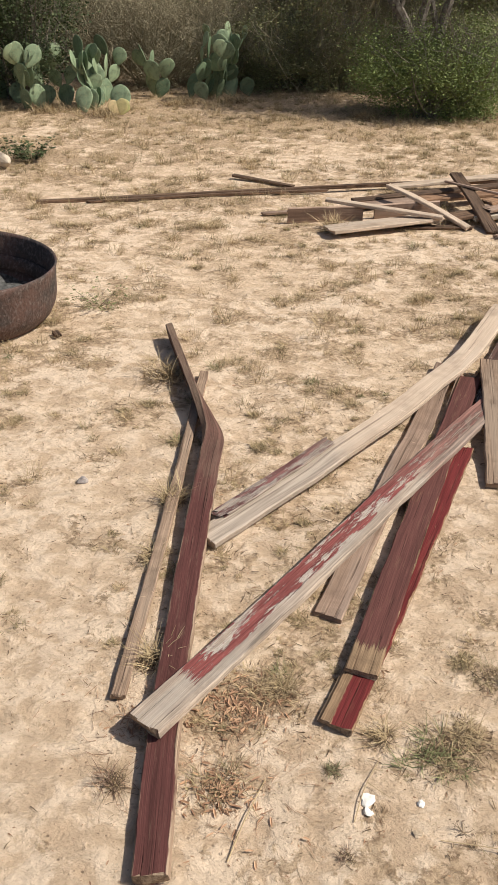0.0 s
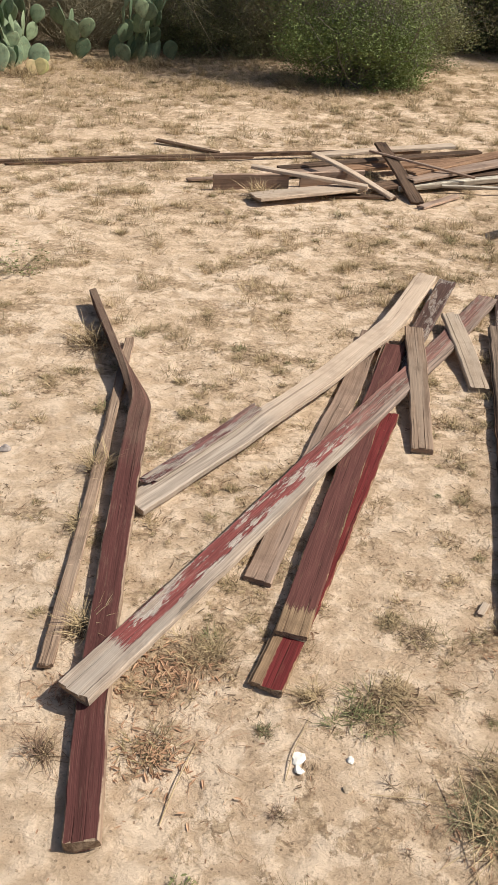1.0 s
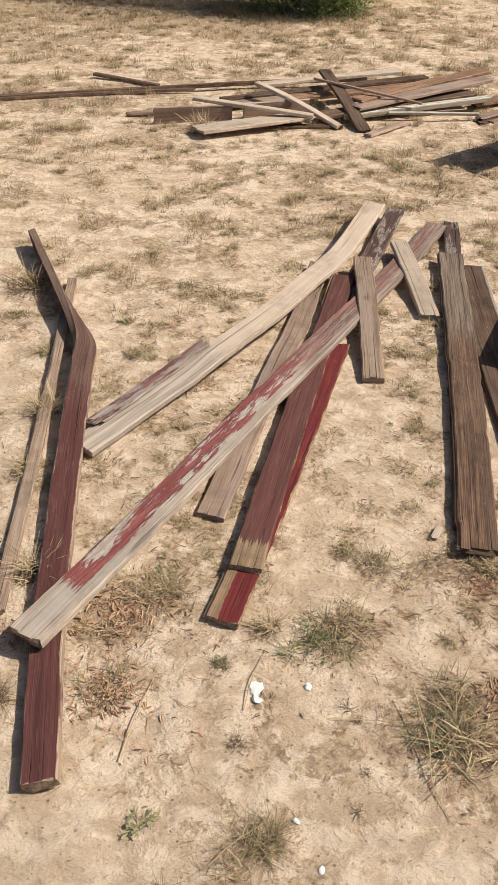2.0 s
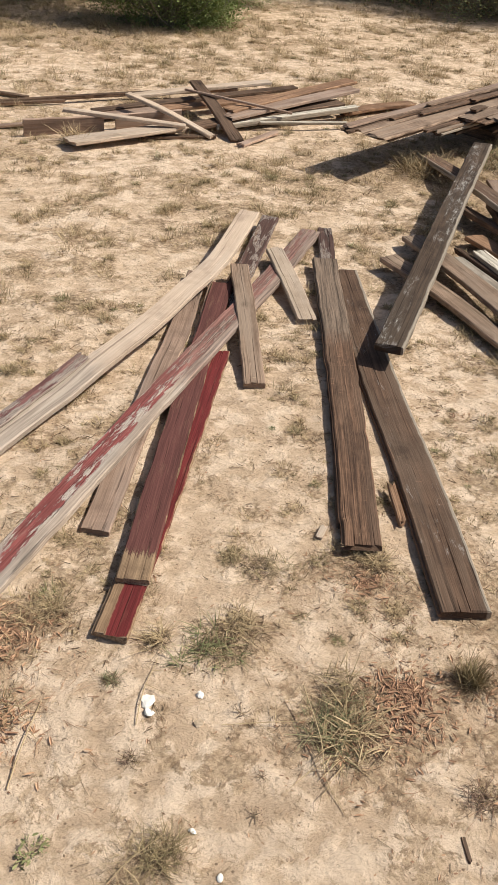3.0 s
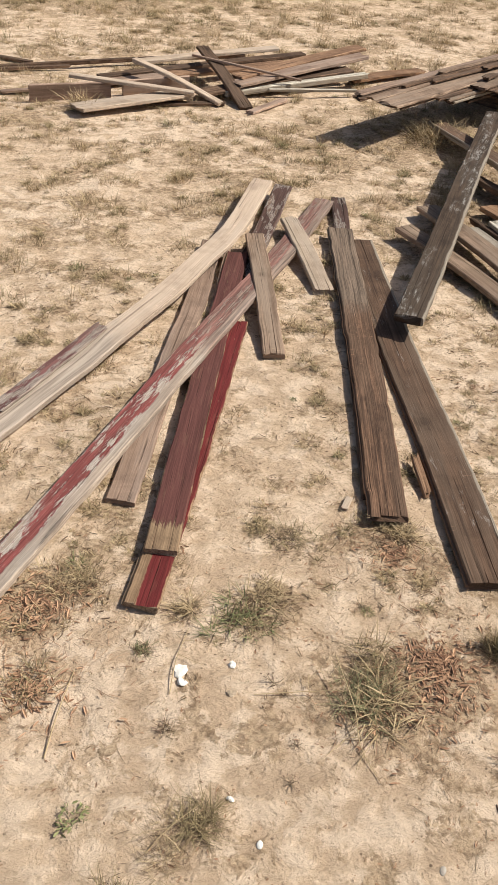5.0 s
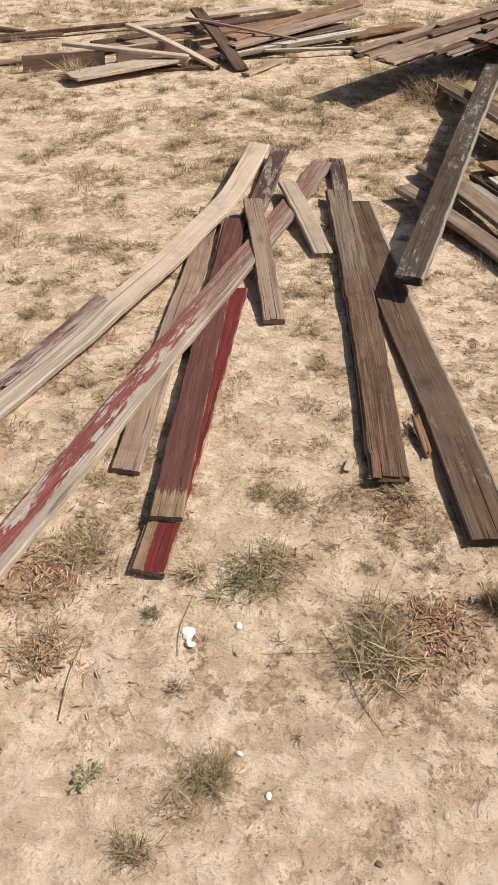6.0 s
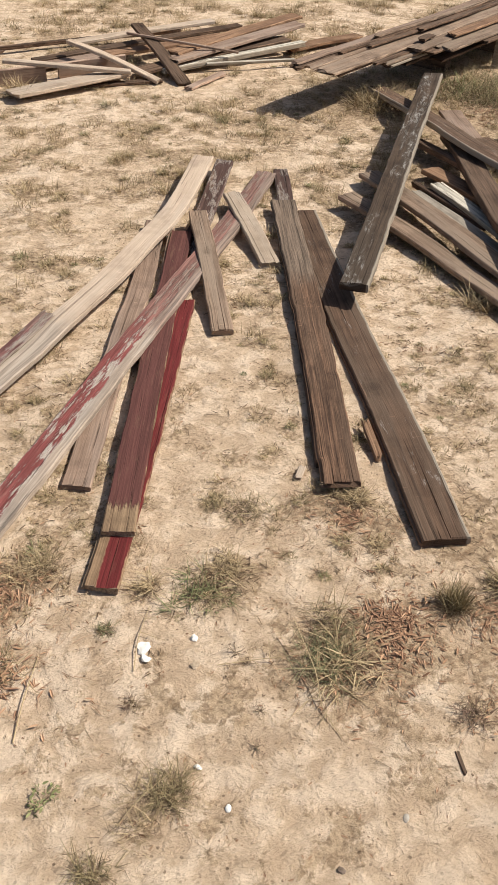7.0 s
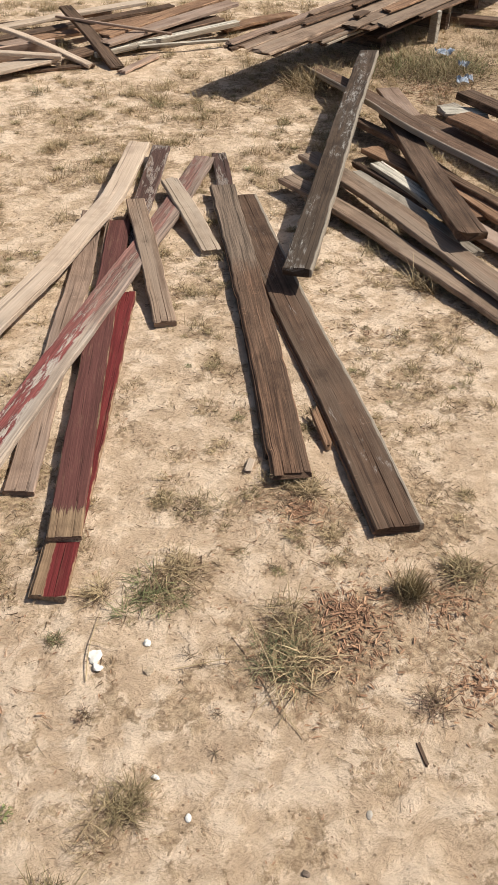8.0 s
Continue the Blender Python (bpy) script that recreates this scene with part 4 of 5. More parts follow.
# ---- brush, bush and trees ----
def tube_path(points, radii, sides=7, step=0.12):
    line = spline(points, step)
    n = len(line)
    radius = np.interp(np.linspace(0, 1, n), np.linspace(0, 1, len(radii)), radii)
    ahead = np.gradient(line, axis=0)
    ahead /= np.linalg.norm(ahead, axis=1)[:, None]
    a = np.cross(ahead, (0.31, 0.9, 0.2))
    a /= np.linalg.norm(a, axis=1)[:, None]
    b = np.cross(ahead, a)
    ring = 2 * np.pi * np.arange(sides) / sides
    verts = (line[:, None] + (a[:, None] * np.cos(ring)[None, :, None] + b[:, None] * np.sin(ring)[None, :, None]) * radius[:, None, None]).reshape(-1, 3)
    faces = [[i * sides + j, i * sides + (j + 1) % sides, (i + 1) * sides + (j + 1) % sides, (i + 1) * sides + j] for i in range(n - 1) for j in range(sides)]
    return verts, np.array(faces)


def clump_points(count, centre, size, lumpsize, seeds):
    """Points in an uneven, gappy crown."""
    blobs = rng.normal(0, 0.5, (seeds, 3)).clip(-1, 1) * size + centre
    blobs[:, 2] = np.abs(blobs[:, 2])
    pick = rng.integers(0, seeds, count)
    return blobs[pick] + rng.normal(0, lumpsize, (count, 3)) * np.array([1, 1, 0.8])


def shrub(name, label, x, y, size, stems, leaves, leaf_long, leaf_mat, stem_mat, seed, category="shrub", group="", twigs=500, lumpsize=0.16):
    """A many-stemmed shrub: bent stems, fine twigs and small leaves."""
    global rng
    rng = np.random.default_rng(seed)
    root = tagged(new(name), label, category, group)
    root.location = (x, y, -0.01)
    size = np.array(size, float)
    foot = np.c_[rng.normal(0, 0.16, (stems, 2)) * size[:2], np.zeros(stems)]
    head = foot + np.c_[rng.normal(0, 0.55, (stems, 2)) * size[:2], rng.uniform(0.5, 1.0, stems) * size[2]]
    middle = (foot + head) / 2 + rng.normal(0, 0.07, (stems, 3)) * size
    thick = 0.012 + 0.014 * rng.random(stems)
    pieces = [rods(foot, middle, thick), rods(middle, head, thick * 0.6)]
    start = np.concatenate([middle[rng.integers(0, stems, twigs // 2)], head[rng.integers(0, stems, twigs - twigs // 2)]])
    start = start + rng.normal(0, 0.10, (twigs, 3)) * size
    start[:, 2] = np.abs(start[:, 2])
    finish = start + rng.normal(0, 0.2, (twigs, 3)) * np.maximum(size, 0.5) + np.array([0, 0, 0.08])
    finish[:, 2] = np.maximum(finish[:, 2], 0.01)
    pieces.append(rods(start, finish, 0.005))
    part("brushwood", joined("brushwood", pieces, stem_mat), root)
    spots = clump_points(leaves, np.array([0, 0, size[2] * 0.45]), size * np.array([0.95, 0.95, 0.62]), lumpsize, 46)
    spots = spots[spots[:, 2] > 0.015]
    near = start[rng.integers(0, twigs, leaves // 3)] + rng.normal(0, 0.06, (leaves // 3, 3))
    near[:, 2] = np.abs(near[:, 2]) + 0.01
    part("foliage", joined("foliage", [chips(np.concatenate([spots, near]), leaf_long, leaf_long * 0.55, 0.2, 1.2)], leaf_mat), root)
    return root


shrub("bush", "low dense green bush with tiny leaves", 1.74, 8.85, (0.66, 0.45, 0.80), 80, 62000, 0.021, LEAF, BARK, 31, "bush", twigs=1300, lumpsize=0.12)
BRUSHES = "brush along the clearing"
brush_a = shrub("brush_shrub", "dense dark olive thorny brush", 0.75, 11.7, (1.0, 0.7, 1.5), 40, 30000, 0.034, LEAF_DULL, BARK, 41, "shrub", BRUSHES, 1100, 0.15)
brush_b = shrub("brush_shrub", "bare grey-brown twiggy brush", -1.1, 10.35, (0.7, 0.4, 0.85), 110, 16000, 0.015, BRUSH, BRUSH, 42, "shrub", BRUSHES, 3600, 0.16)
brush_c = shrub("brush_shrub", "mixed olive and grey brush", 2.9, 11.6, (1.0, 0.7, 1.4), 70, 22000, 0.030, LEAF_DULL, BRUSH, 43, "shrub", BRUSHES, 2000, 0.16)
brush_d = shrub("brush_shrub", "dark green shady juniper-like brush", -2.55, 9.55, (0.62, 0.45, 1.5), 40, 34000, 0.030, LEAF_DARK, BARK, 44, "shrub", BRUSHES, 900, 0.13)
for source, spots in (
    (brush_a, ((-0.6, 12.4, 40), (1.9, 12.3, 190), (4.3, 11.5, 80), (-3.6, 12.0, 130), (6.6, 10.3, 240), (8.3, 9.2, 10), (-6.2, 11.0, 300), (-2.7, 13.2, 60), (-1.2, 13.6, 170), (0.9, 14.0, 10), (2.4, 13.6, 100), (-4.3, 13.0, 30), (4.4, 13.2, 200), (6.2, 12.2, 120))),
    (brush_b, ((-0.35, 10.75, 200), (-1.75, 11.0, 100), (1.45, 10.9, 60), (5.4, 11.1, 320), (3.7, 12.6, 60))),
    (brush_c, ((-0.15, 11.7, 250), (1.6, 11.5, 30), (4.9, 10.6, 140), (6.1, 9.6, 200), (7.4, 10.6, 70), (-4.9, 10.8, 10), (9.6, 8.2, 100), (-1.5, 11.9, 190), (0.70, 10.75, 110))),
    (brush_d, ((-3.3, 10.1, 90), (2.9, 12.9, 20), (3.6, 11.3, 200), (-3.9, 10.5, 260), (0.45, 12.7, 150))),
):
    for sx, sy, turn in spots:
        copy_thing(source, pose(sx, sy, -0.01, 0, 0, turn))
for source, sx, sy, turn in ((brush_a, 0.25, 10.45, 70), (brush_c, 0.95, 10.3, 200), (brush_a, 2.55, 10.1, 150), (brush_c, -0.25, 10.6, 320)):
    copy_thing(source, pose(sx, sy, -0.01, 0, 0, turn) @ Matrix.Diagonal((0.62, 0.62, 0.45, 1)))


def tree(label, x, y, limbs, crown_at, seed):
    """A mesquite: leaning limbs from one foot, with a thin feathery crown."""
    global rng
    rng = np.random.default_rng(seed)
    root = tagged(new("mesquite_tree"), label, "tree", "mesquite trees")
    root.location = (x, y, -0.02)
    pieces = [tube_path(points, radii) for points, radii in limbs]
    part("trunk", joined("trunk", pieces, BARK), root)
    spots = clump_points(13000, np.array(crown_at[0]), np.array(crown_at[1]), 0.2, 40)
    spots[:, 2] = np.maximum(spots[:, 2], 1.1)
    part("crown", joined("crown", [chips(spots, 0.045, 0.018, 0.2, 1.2), rods(spots[:900], spots[:900] + rng.normal(0, 0.18, (900, 3)), 0.007)], LEAF_DULL), root)
    return root


tree("leaning multi-trunk mesquite tree with dark bark", 1.75, 10.0, [
    ([(0, 0, 0), (-0.05, 0, 0.5), (-0.30, 0.05, 0.95), (-0.75, 0.1, 1.5), (-1.2, 0.0, 2.1)], [0.07, 0.065, 0.055, 0.04, 0.015]),
    ([(0.02, 0.02, 0), (0.0, 0.05, 0.6), (0.12, 0.1, 1.2), (0.2, 0.2, 2.2)], [0.055, 0.05, 0.045, 0.012]),
    ([(-0.22, 0.04, 0.85), (-0.1, 0.1, 1.4), (0.1, 0.05, 2.0)], [0.04, 0.03, 0.01]),
], ((0.15, -0.75, 1.75), (0.85, 0.55, 0.35)), 51)
tree("slim forked mesquite tree with dark bark", 2.08, 10.7, [
    ([(0, 0, 0), (0.05, 0, 0.6), (0.2, 0.05, 1.2), (0.5, 0.1, 2.1)], [0.06, 0.055, 0.045, 0.012]),
    ([(0.04, 0, 0.45), (-0.15, 0.05, 1.1), (-0.35, 0.1, 1.9)], [0.04, 0.03, 0.01]),
], ((0.1, 0.1, 1.9), (1.0, 0.8, 0.6)), 52)

# ---- grass, weeds and litter ----
rng = np.random.default_rng(99)


def scatter(count, low_x, high_x, low_y, high_y, least=0.35, loose=0.05):
    """Uneven scatter, thick where debris lies. least: the debris below which it thins out; loose: the share that lies anywhere."""
    xy = np.c_[rng.uniform(low_x, high_x, count), rng.uniform(low_y, high_y, count)]
    keep = np.clip((debris_shade_map(xy[:, 0], xy[:, 1]) - least) / 0.25, 0, 1) + loose
    return xy[rng.random(count) < keep]


tufts = np.concatenate([scatter(5600, -3.4, 5.2, 1.5, 10.2, 0.38, 0.04), scatter(900, -1.6, 2.8, 1.4, 4.2, 0.38, 0.04)])
third = rng.random(len(tufts))
tall = (0.023 + 0.045 * np.clip((tufts[:, 1] - 2.0) / 4, 0, 1)) * (0.35 + 1.5 * rng.random(len(tufts)) ** 1.7)
for title, low, high, kind, words in (
    ("dry_grass", 0.0, 0.66, STRAW, "short dry straw-coloured grass tufts on soil"),
    ("half_dry_grass", 0.66, 1.0, OLIVE, "short half-dry olive grass tufts on soil"),
):
    some = (third >= low) & (third < high)
    data = joined(title, [blades(on_ground(tufts[some], -0.003), 50, tall[some], tall[some] * np.interp(tufts[some][:, 1], (2, 4.5), (2.0, 1.2)), 0.0018, 0.62, 0.45, knots=((0.0, 1.0), (0.55, 0.8), (1.0, 0.15)))], kind)
    tagged(new(title, data), words, "grass", kind="stuff")
# low hummocks of closely grazed grass, with rotted stems at their feet
hummocks = np.concatenate([scatter(1900, -1.2, 3.2, 1.35, 5.0, 0.40, 0.03), scatter(1500, -0.9, 2.3, 1.25, 3.2, 0.40, 0.03), scatter(2100, -3.4, 5.2, 4.6, 9.2, 0.36, 0.08)])
mound = rng.random(len(hummocks))
rise = (0.016 + 0.022 * np.clip((hummocks[:, 1] - 2.0) / 3.5, 0, 1)) * (0.6 + 1.3 * mound**2)
for title, low, high, kind, words in (
    ("straw_hummocks", 0.0, 0.62, STRAW, "low compact hummocks of straw-coloured grass"),
    ("olive_hummocks", 0.62, 0.97, OLIVE, "low compact hummocks of olive-brown grass"),
    ("green_hummocks", 0.97, 1.01, GREEN_WEED, "few low hummocks of greener grass"),
):
    share = (rng.permutation(len(hummocks)) + 0.5) / len(hummocks)
    some = (share >= low) & (share < high)
    tagged(new(title, joined(title, [blades(on_ground(hummocks[some], -0.002), 72, rise[some] * 0.9, rise[some] * 1.7, 0.0019, 0.9, 0.75, knots=((0.0, 1.0), (0.55, 0.8), (1.0, 0.15)))], kind)), words, "grass", kind="stuff")
tagged(new("rotted_stems", joined("rotted_stems", [blades(on_ground(hummocks, -0.002), 22, rise * 0.5, rise * 2.4, 0.003, 1.2, 0.3, knots=((0.0, 1.0), (1.0, 0.3)))], DEAD)), "dark rotted stems at the feet of grass", "grass", kind="stuff")
strands = scatter(12000, -2.0, 4.2, 0.4, 6.5, 0.36, 0.04)
tagged(new("loose_straw", joined("loose_straw", [rods(on_ground(strands, 0.002), on_ground(strands + rng.normal(0, 0.019, strands.shape), 0.004), 0.0014)], TWIG)), "loose straw and fine twigs on soil", "straw", kind="stuff")
scraps = scatter(6000, -0.9, 2.4, 1.05, 3.2, 0.36, 0.05)
tagged(new("dead_twigs", joined("dead_twigs", [rods(on_ground(scraps, 0.003), on_ground(scraps + rng.normal(0, 0.014, scraps.shape), 0.006), 0.0026)], DEAD)), "short dark dead twigs scattered on soil", "twigs", kind="stuff")
bits = scatter(15000, -2.2, 4.2, 0.4, 7.0, 0.36, 0.07)
bits = np.concatenate([bits, scatter(3400, -1.0, 1.9, 0.35, 2.6, 0.3, 0.28)])
rng.shuffle(bits)
half = len(bits) * 3 // 5
data = joined("fallen_leaves", [chips(on_ground(bits[:half], 0.0008), 0.010, 0.0035, 0.3, 0.2), chips(on_ground(bits[half:], 0.0012), 0.018, 0.0032, 0.4, 0.25)], LEAF_LITTER)
tagged(new("fallen_leaves", data), "small dry fallen leaves scattered on soil", "leaves", kind="stuff")
crumbs = np.concatenate([scatter(16000, -0.9, 2.6, 1.2, 4.2, 0.30, 0.25), scatter(9000, -1.5, 3.4, 0.4, 4.0, 0.2, 0.3), scatter(3500, -0.8, 1.4, 0.4, 2.0, 0.2, 0.7), scatter(6000, -2.5, 4.0, 3.0, 8.5, 0.2, 0.3)])
sizes = 0.003 + 0.010 * rng.random(len(crumbs)) ** 4
tagged(new("soil_crumbs", joined("soil_crumbs", [lumps(on_ground(crumbs, -0.0005), sizes)], CLOD)), "small crumbs of dry soil and grit", "grit", kind="stuff")


def clump(name, label, x, y, spread, height, count, material, width=0.003, lean=0.7, droop=0.6, category="grass"):
    """A grass clump: its living tuft and the dead straw caught in it."""
    root = tagged(new(name), label, category, "grass clumps")
    root.location = (x, y, float(ground_height(x, y)))

    def feet(n, wide):
        where = np.c_[rng.normal(0, wide, n), rng.normal(0, wide, n)]
        return np.c_[where, ground_height(where[:, 0] + x, where[:, 1] + y) - root.location[2] - 0.003]

    tagged(part("tuft", joined("tuft", [blades(feet(count // 9, spread * 0.24), 13, height, spread * 0.3, width * 1.15, lean, droop)], material), root), kind="stuff")
    flat = feet(count // 3, spread * 0.30) + (0, 0, 0.006)
    tips = flat + rng.normal(0, height * 0.7, flat.shape) * (1, 1, 0.3) + (0, 0, height * 0.3)
    tagged(part("straw", joined("straw", [rods(flat, tips, width * 0.6)], STRAW), root, "pale dead straw"), kind="stuff")
    low = feet(count * 3 // 2, spread * 0.27) + (0, 0, 0.004)
    ends = low + rng.normal(0, height * 0.4, low.shape) * (1, 1, 0.2) + (0, 0, height * 0.12)
    tagged(part("dead_stem", joined("dead_stem", [rods(low, ends, width * 0.7)], DEAD), root, "dark rotted stems at the base"), kind="stuff")
    return root


def litter(x, y, spread, count, long=0.022):
    """A drift of curled leaves, thickest in the middle."""
    where = rng.normal(0, 1, (count * 3, 2)) * spread * (0.8, 0.65) * rng.random((count * 3, 1)) ** 0.5 + (x, y)
    spot = on_ground(where, 0.002) + np.c_[np.zeros((count * 3, 2)), 0.007 * rng.random(count * 3) ** 2]
    return chips(spot, long * 1.1, long * 0.22, 0.3, 0.25)


def stalk(label, points, thick=0.004, side_twigs=2):
    thick *= 0.65
    places = [(x, y, float(ground_height(x, y)) + z) for x, y, z in points]
    root = new("dry_stalk", joined("dry_stalk", [tube_path(places, [thick / 2, thick / 2, thick / 4], 5, 0.02)], STRAW))
    line = spline(places, 0.02)
    for _ in range(side_twigs):
        k = rng.integers(2, len(line) - 2)
        part("side_twig", joined("side_twig", [rods(line[k : k + 1], line[k : k + 1] + rng.normal(0, 0.03, (1, 3)) * (1, 1, 0.2) + (0, 0, 0.004), thick * 0.7)], STRAW), root)
    return tagged(root, label, "stalk")


clump("grass_clump", "grey-green grass clump with dry stems", 0.435, 1.325, 0.125, 0.04, 200, GREEN_WEED, 0.0022, 1.25, 0.8)
clump("grass_clump", "pale dry grass stems fallen over a clump", 0.51, 1.355, 0.12, 0.05, 100, STRAW, 0.0022, 1.3, 0.8)
clump("grass_clump", "tangled green and straw weed clump over leaf litter", 0.66, 1.03, 0.15, 0.045, 260, GREEN_GRASS, 0.0016, 1.1, 0.9)
clump("grass_clump", "bleached straw caught in a weed clump", 0.67, 1.02, 0.15, 0.065, 130, STRAW, 0.0027, 1.15, 0.9)
clump("grass_clump", "straw-tipped weed clump beside fallen leaves", 0.70, 1.12, 0.12, 0.05, 130, OLIVE, 0.0016, 1.0, 0.7)
clump("grass_clump", "fine upright olive grass tuft", 1.02, 1.085, 0.065, 0.07, 330, OLIVE, 0.0014, 0.42, 0.25)
clump("grass_clump", "small dry grass tuft on bare soil", 0.21, 0.835, 0.085, 0.045, 210, OLIVE, 0.0014, 1.0, 0.6)
clump("grass_clump", "thin dry wisps trailing from a tuft", 0.13, 0.80, 0.10, 0.05, 60, STRAW, 0.0012, 1.3, 0.8)
clump("grass_clump", "small reddish dead weed beside a board", -0.335, 1.235, 0.07, 0.042, 80, RUSSET, 0.0018, 1.0, 0.5)
clump("grass_clump", "straw tuft at a plank's end", 0.935, 1.52, 0.11, 0.05, 170, STRAW, 0.0022, 0.9, 0.8)
clump("grass_clump", "straw tuft beside a red plank", 0.30, 1.37, 0.06, 0.045, 90, STRAW, 0.0018, 0.9, 0.8)
clump("grass_clump", "short dry tuft among leaf litter", 1.17, 1.10, 0.10, 0.05, 150, OLIVE, 0.0022, 0.9, 0.7)
clump("grass_clump", "tall dry grass under the stack's end", 2.50, 4.62, 0.34, 0.15, 380, STRAW, 0.0024, 0.8, 0.7)
clump("grass_clump", "green weeds with dry stems behind the pile", 3.36, 4.62, 0.62, 0.10, 900, OLIVE, 0.003, 0.9, 0.6)
clump("grass_clump", "green weedy grass behind scraps of wood", 3.20, 4.75, 0.5, 0.085, 280, GREEN_WEED, 0.0035, 0.9, 0.5)
clump("grass_clump", "green weedy grass on dark damp soil", 3.62, 4.62, 0.45, 0.085, 240, GREEN_WEED, 0.0035, 0.9, 0.5)
clump("grass_clump", "straw tuft growing by a tan plank", 1.86, 2.36, 0.10, 0.09, 90, STRAW, 0.0024, 0.6, 0.5)
clump("grass_clump", "dry grass growing beside the warped board", -0.29, 2.35, 0.10, 0.09, 110, STRAW, 0.0022, 0.6, 0.6)
clump("grass_clump", "dry grass under a warped board's tip", -0.40, 3.25, 0.16, 0.11, 160, STRAW, 0.0022, 0.6, 0.6)
clump("grass_clump", "dry grass between two boards", -0.27, 1.62, 0.08, 0.07, 130, STRAW, 0.0022, 0.7, 0.7)
clump("grass_clump", "dry grass tuft before a board's edge", 0.52, 5.30, 0.14, 0.11, 150, STRAW, 0.003, 0.6, 0.6)
clump("grass_clump", "dry tufted weed beside a dark plank", 0.90, 0.80, 0.08, 0.032, 90, RUSSET, 0.0018, 1.1, 0.6)
clump("grass_clump", "thin straw tuft over dry leaves", 0.015, 1.50, 0.13, 0.045, 120, STRAW, 0.0016, 1.0, 0.7)
clump("grass_clump", "sparse dry tuft in dead leaves", -0.09, 1.24, 0.13, 0.04, 110, OLIVE, 0.0016, 1.0, 0.7)
clump("grass_clump", "yellowish straw tuft by a thin batten", -0.33, 2.05, 0.07, 0.05, 110, STRAW, 0.002, 0.8, 0.8)
clump("grass_clump", "small olive tuft on bare soil", 0.031, 0.729, 0.07, 0.035, 120, OLIVE, 0.0016, 1.0, 0.6)
clump("grass_clump", "tiny grey-green tuft on soil", 0.174, 1.273, 0.04, 0.025, 60, GREEN_GRASS, 0.0016, 1.0, 0.6)
clump("grass_clump", "low straw tuft beside boards", 0.072, 1.511, 0.08, 0.04, 110, STRAW, 0.0016, 1.0, 0.6)
clump("grass_clump", "wispy dry tuft on pale soil", 0.625, 1.555, 0.1, 0.035, 110, OLIVE, 0.0016, 1.0, 0.6)
clump("grass_clump", "tiny dead sprig on soil", 0.188, 1.058, 0.035, 0.02, 40, RUSSET, 0.0016, 1.0, 0.6)
leafbeds = [litter(0.85, 1.09, 0.085, 130, 0.024), litter(0.82, 1.0, 0.09, 60, 0.022), litter(0.66, 0.98, 0.12, 48, 0.02), litter(0.95, 1.15, 0.13, 12, 0.02), litter(-0.05, 1.46, 0.10, 120, 0.024), litter(-0.08, 1.22, 0.09, 90, 0.022), litter(1.10, 1.03, 0.12, 102, 0.018), litter(1.02, 0.80, 0.09, 90, 0.018), litter(0.88, 1.45, 0.07, 66, 0.02), litter(-0.30, 1.40, 0.06, 42, 0.02), litter(3.2, 4.3, 0.3, 180, 0.03), litter(1.5, 2.15, 0.10, 15, 0.018)]
for bx, by, wide in ((0.76, 1.04, 0.11), (-0.06, 1.34, 0.13), (1.08, 0.95, 0.15), (-0.30, 1.42, 0.10), (0.9, 1.45, 0.09)):
    ends = rng.normal(0, wide, (130, 2)) + (bx, by)
    leafbeds.append(rods(on_ground(ends, 0.003), on_ground(ends + rng.normal(0, 0.026, ends.shape), 0.006), 0.0016))
tagged(new("leaf_litter", joined("leaf_litter", leafbeds, LEAF_LITTER)), "curled brown dry leaves in drifts on soil", "leaves", kind="stuff")


def weed(label, x, y, reach, count, material=LEAF, long=0.03):
    root = tagged(new("weed"), label, "weed")
    root.location = (x, y, float(ground_height(x, y)))
    turn = np.linspace(0, 2 * np.pi, count, endpoint=False) + rng.uniform(-0.4, 0.4, count)
    tip = np.c_[np.cos(turn), np.sin(turn), rng.uniform(0.2, 0.9, count)] * reach * rng.uniform(0.6, 1.1, (count, 1))
    tagged(part("stem_tuft", joined("stem_tuft", [rods(np.zeros((count, 3)), tip, 0.003)], TWIG), root), kind="stuff")
    along = np.concatenate([tip * k for k in (0.4, 0.6, 0.8, 1.0)])
    along = np.repeat(along, 3, 0) + rng.normal(0, 0.007, (len(along) * 3, 3))
    tagged(part("foliage", joined("foliage", [chips(along, long, long * 0.35, 0.2, 0.8)], material), root), kind="stuff")
    return root


SPRIGS = [(0.454, 1.123, 0.024, "dead star-shaped sprig flat on soil"), (0.454, 0.959, 0.018, "tiny dead sprig among grit"), (0.417, 0.879, 0.022, "dead curled sprig on bare soil"), (0.74, 1.297, 0.026, "brown dead sprig near leaf litter")]
weed("small feathery green weed on bare soil", -0.03, 0.90, 0.034, 7, LEAF_DULL, 0.014)
for sx, sy, reach, words in SPRIGS:
    weed(words, sx, sy, reach, 6, RUSSET, 0.005)
weed("sprawling feathery green weed on soil", -0.80, 4.03, 0.17, 22, LEAF_DULL, 0.02)
weed("dark leafy weed in its own shade", -1.80, 7.0, 0.20, 40, LEAF_DARK, 0.04)
weed("low dark weed spreading on soil", -1.95, 6.95, 0.25, 44, LEAF_DARK, 0.035)
log = tagged(new("log", joined("log", [tube_path([(-2.30, 7.05, 0.07), (-2.06, 6.84, 0.06), (-1.90, 6.66, 0.05)], [0.04, 0.055, 0.055, 0.054, 0.053, 0.052, 0.051, 0.05, 0.05, 0.0], 10, 0.06)], PALE_BARK)), "short pale barkless log lying on soil", "log")
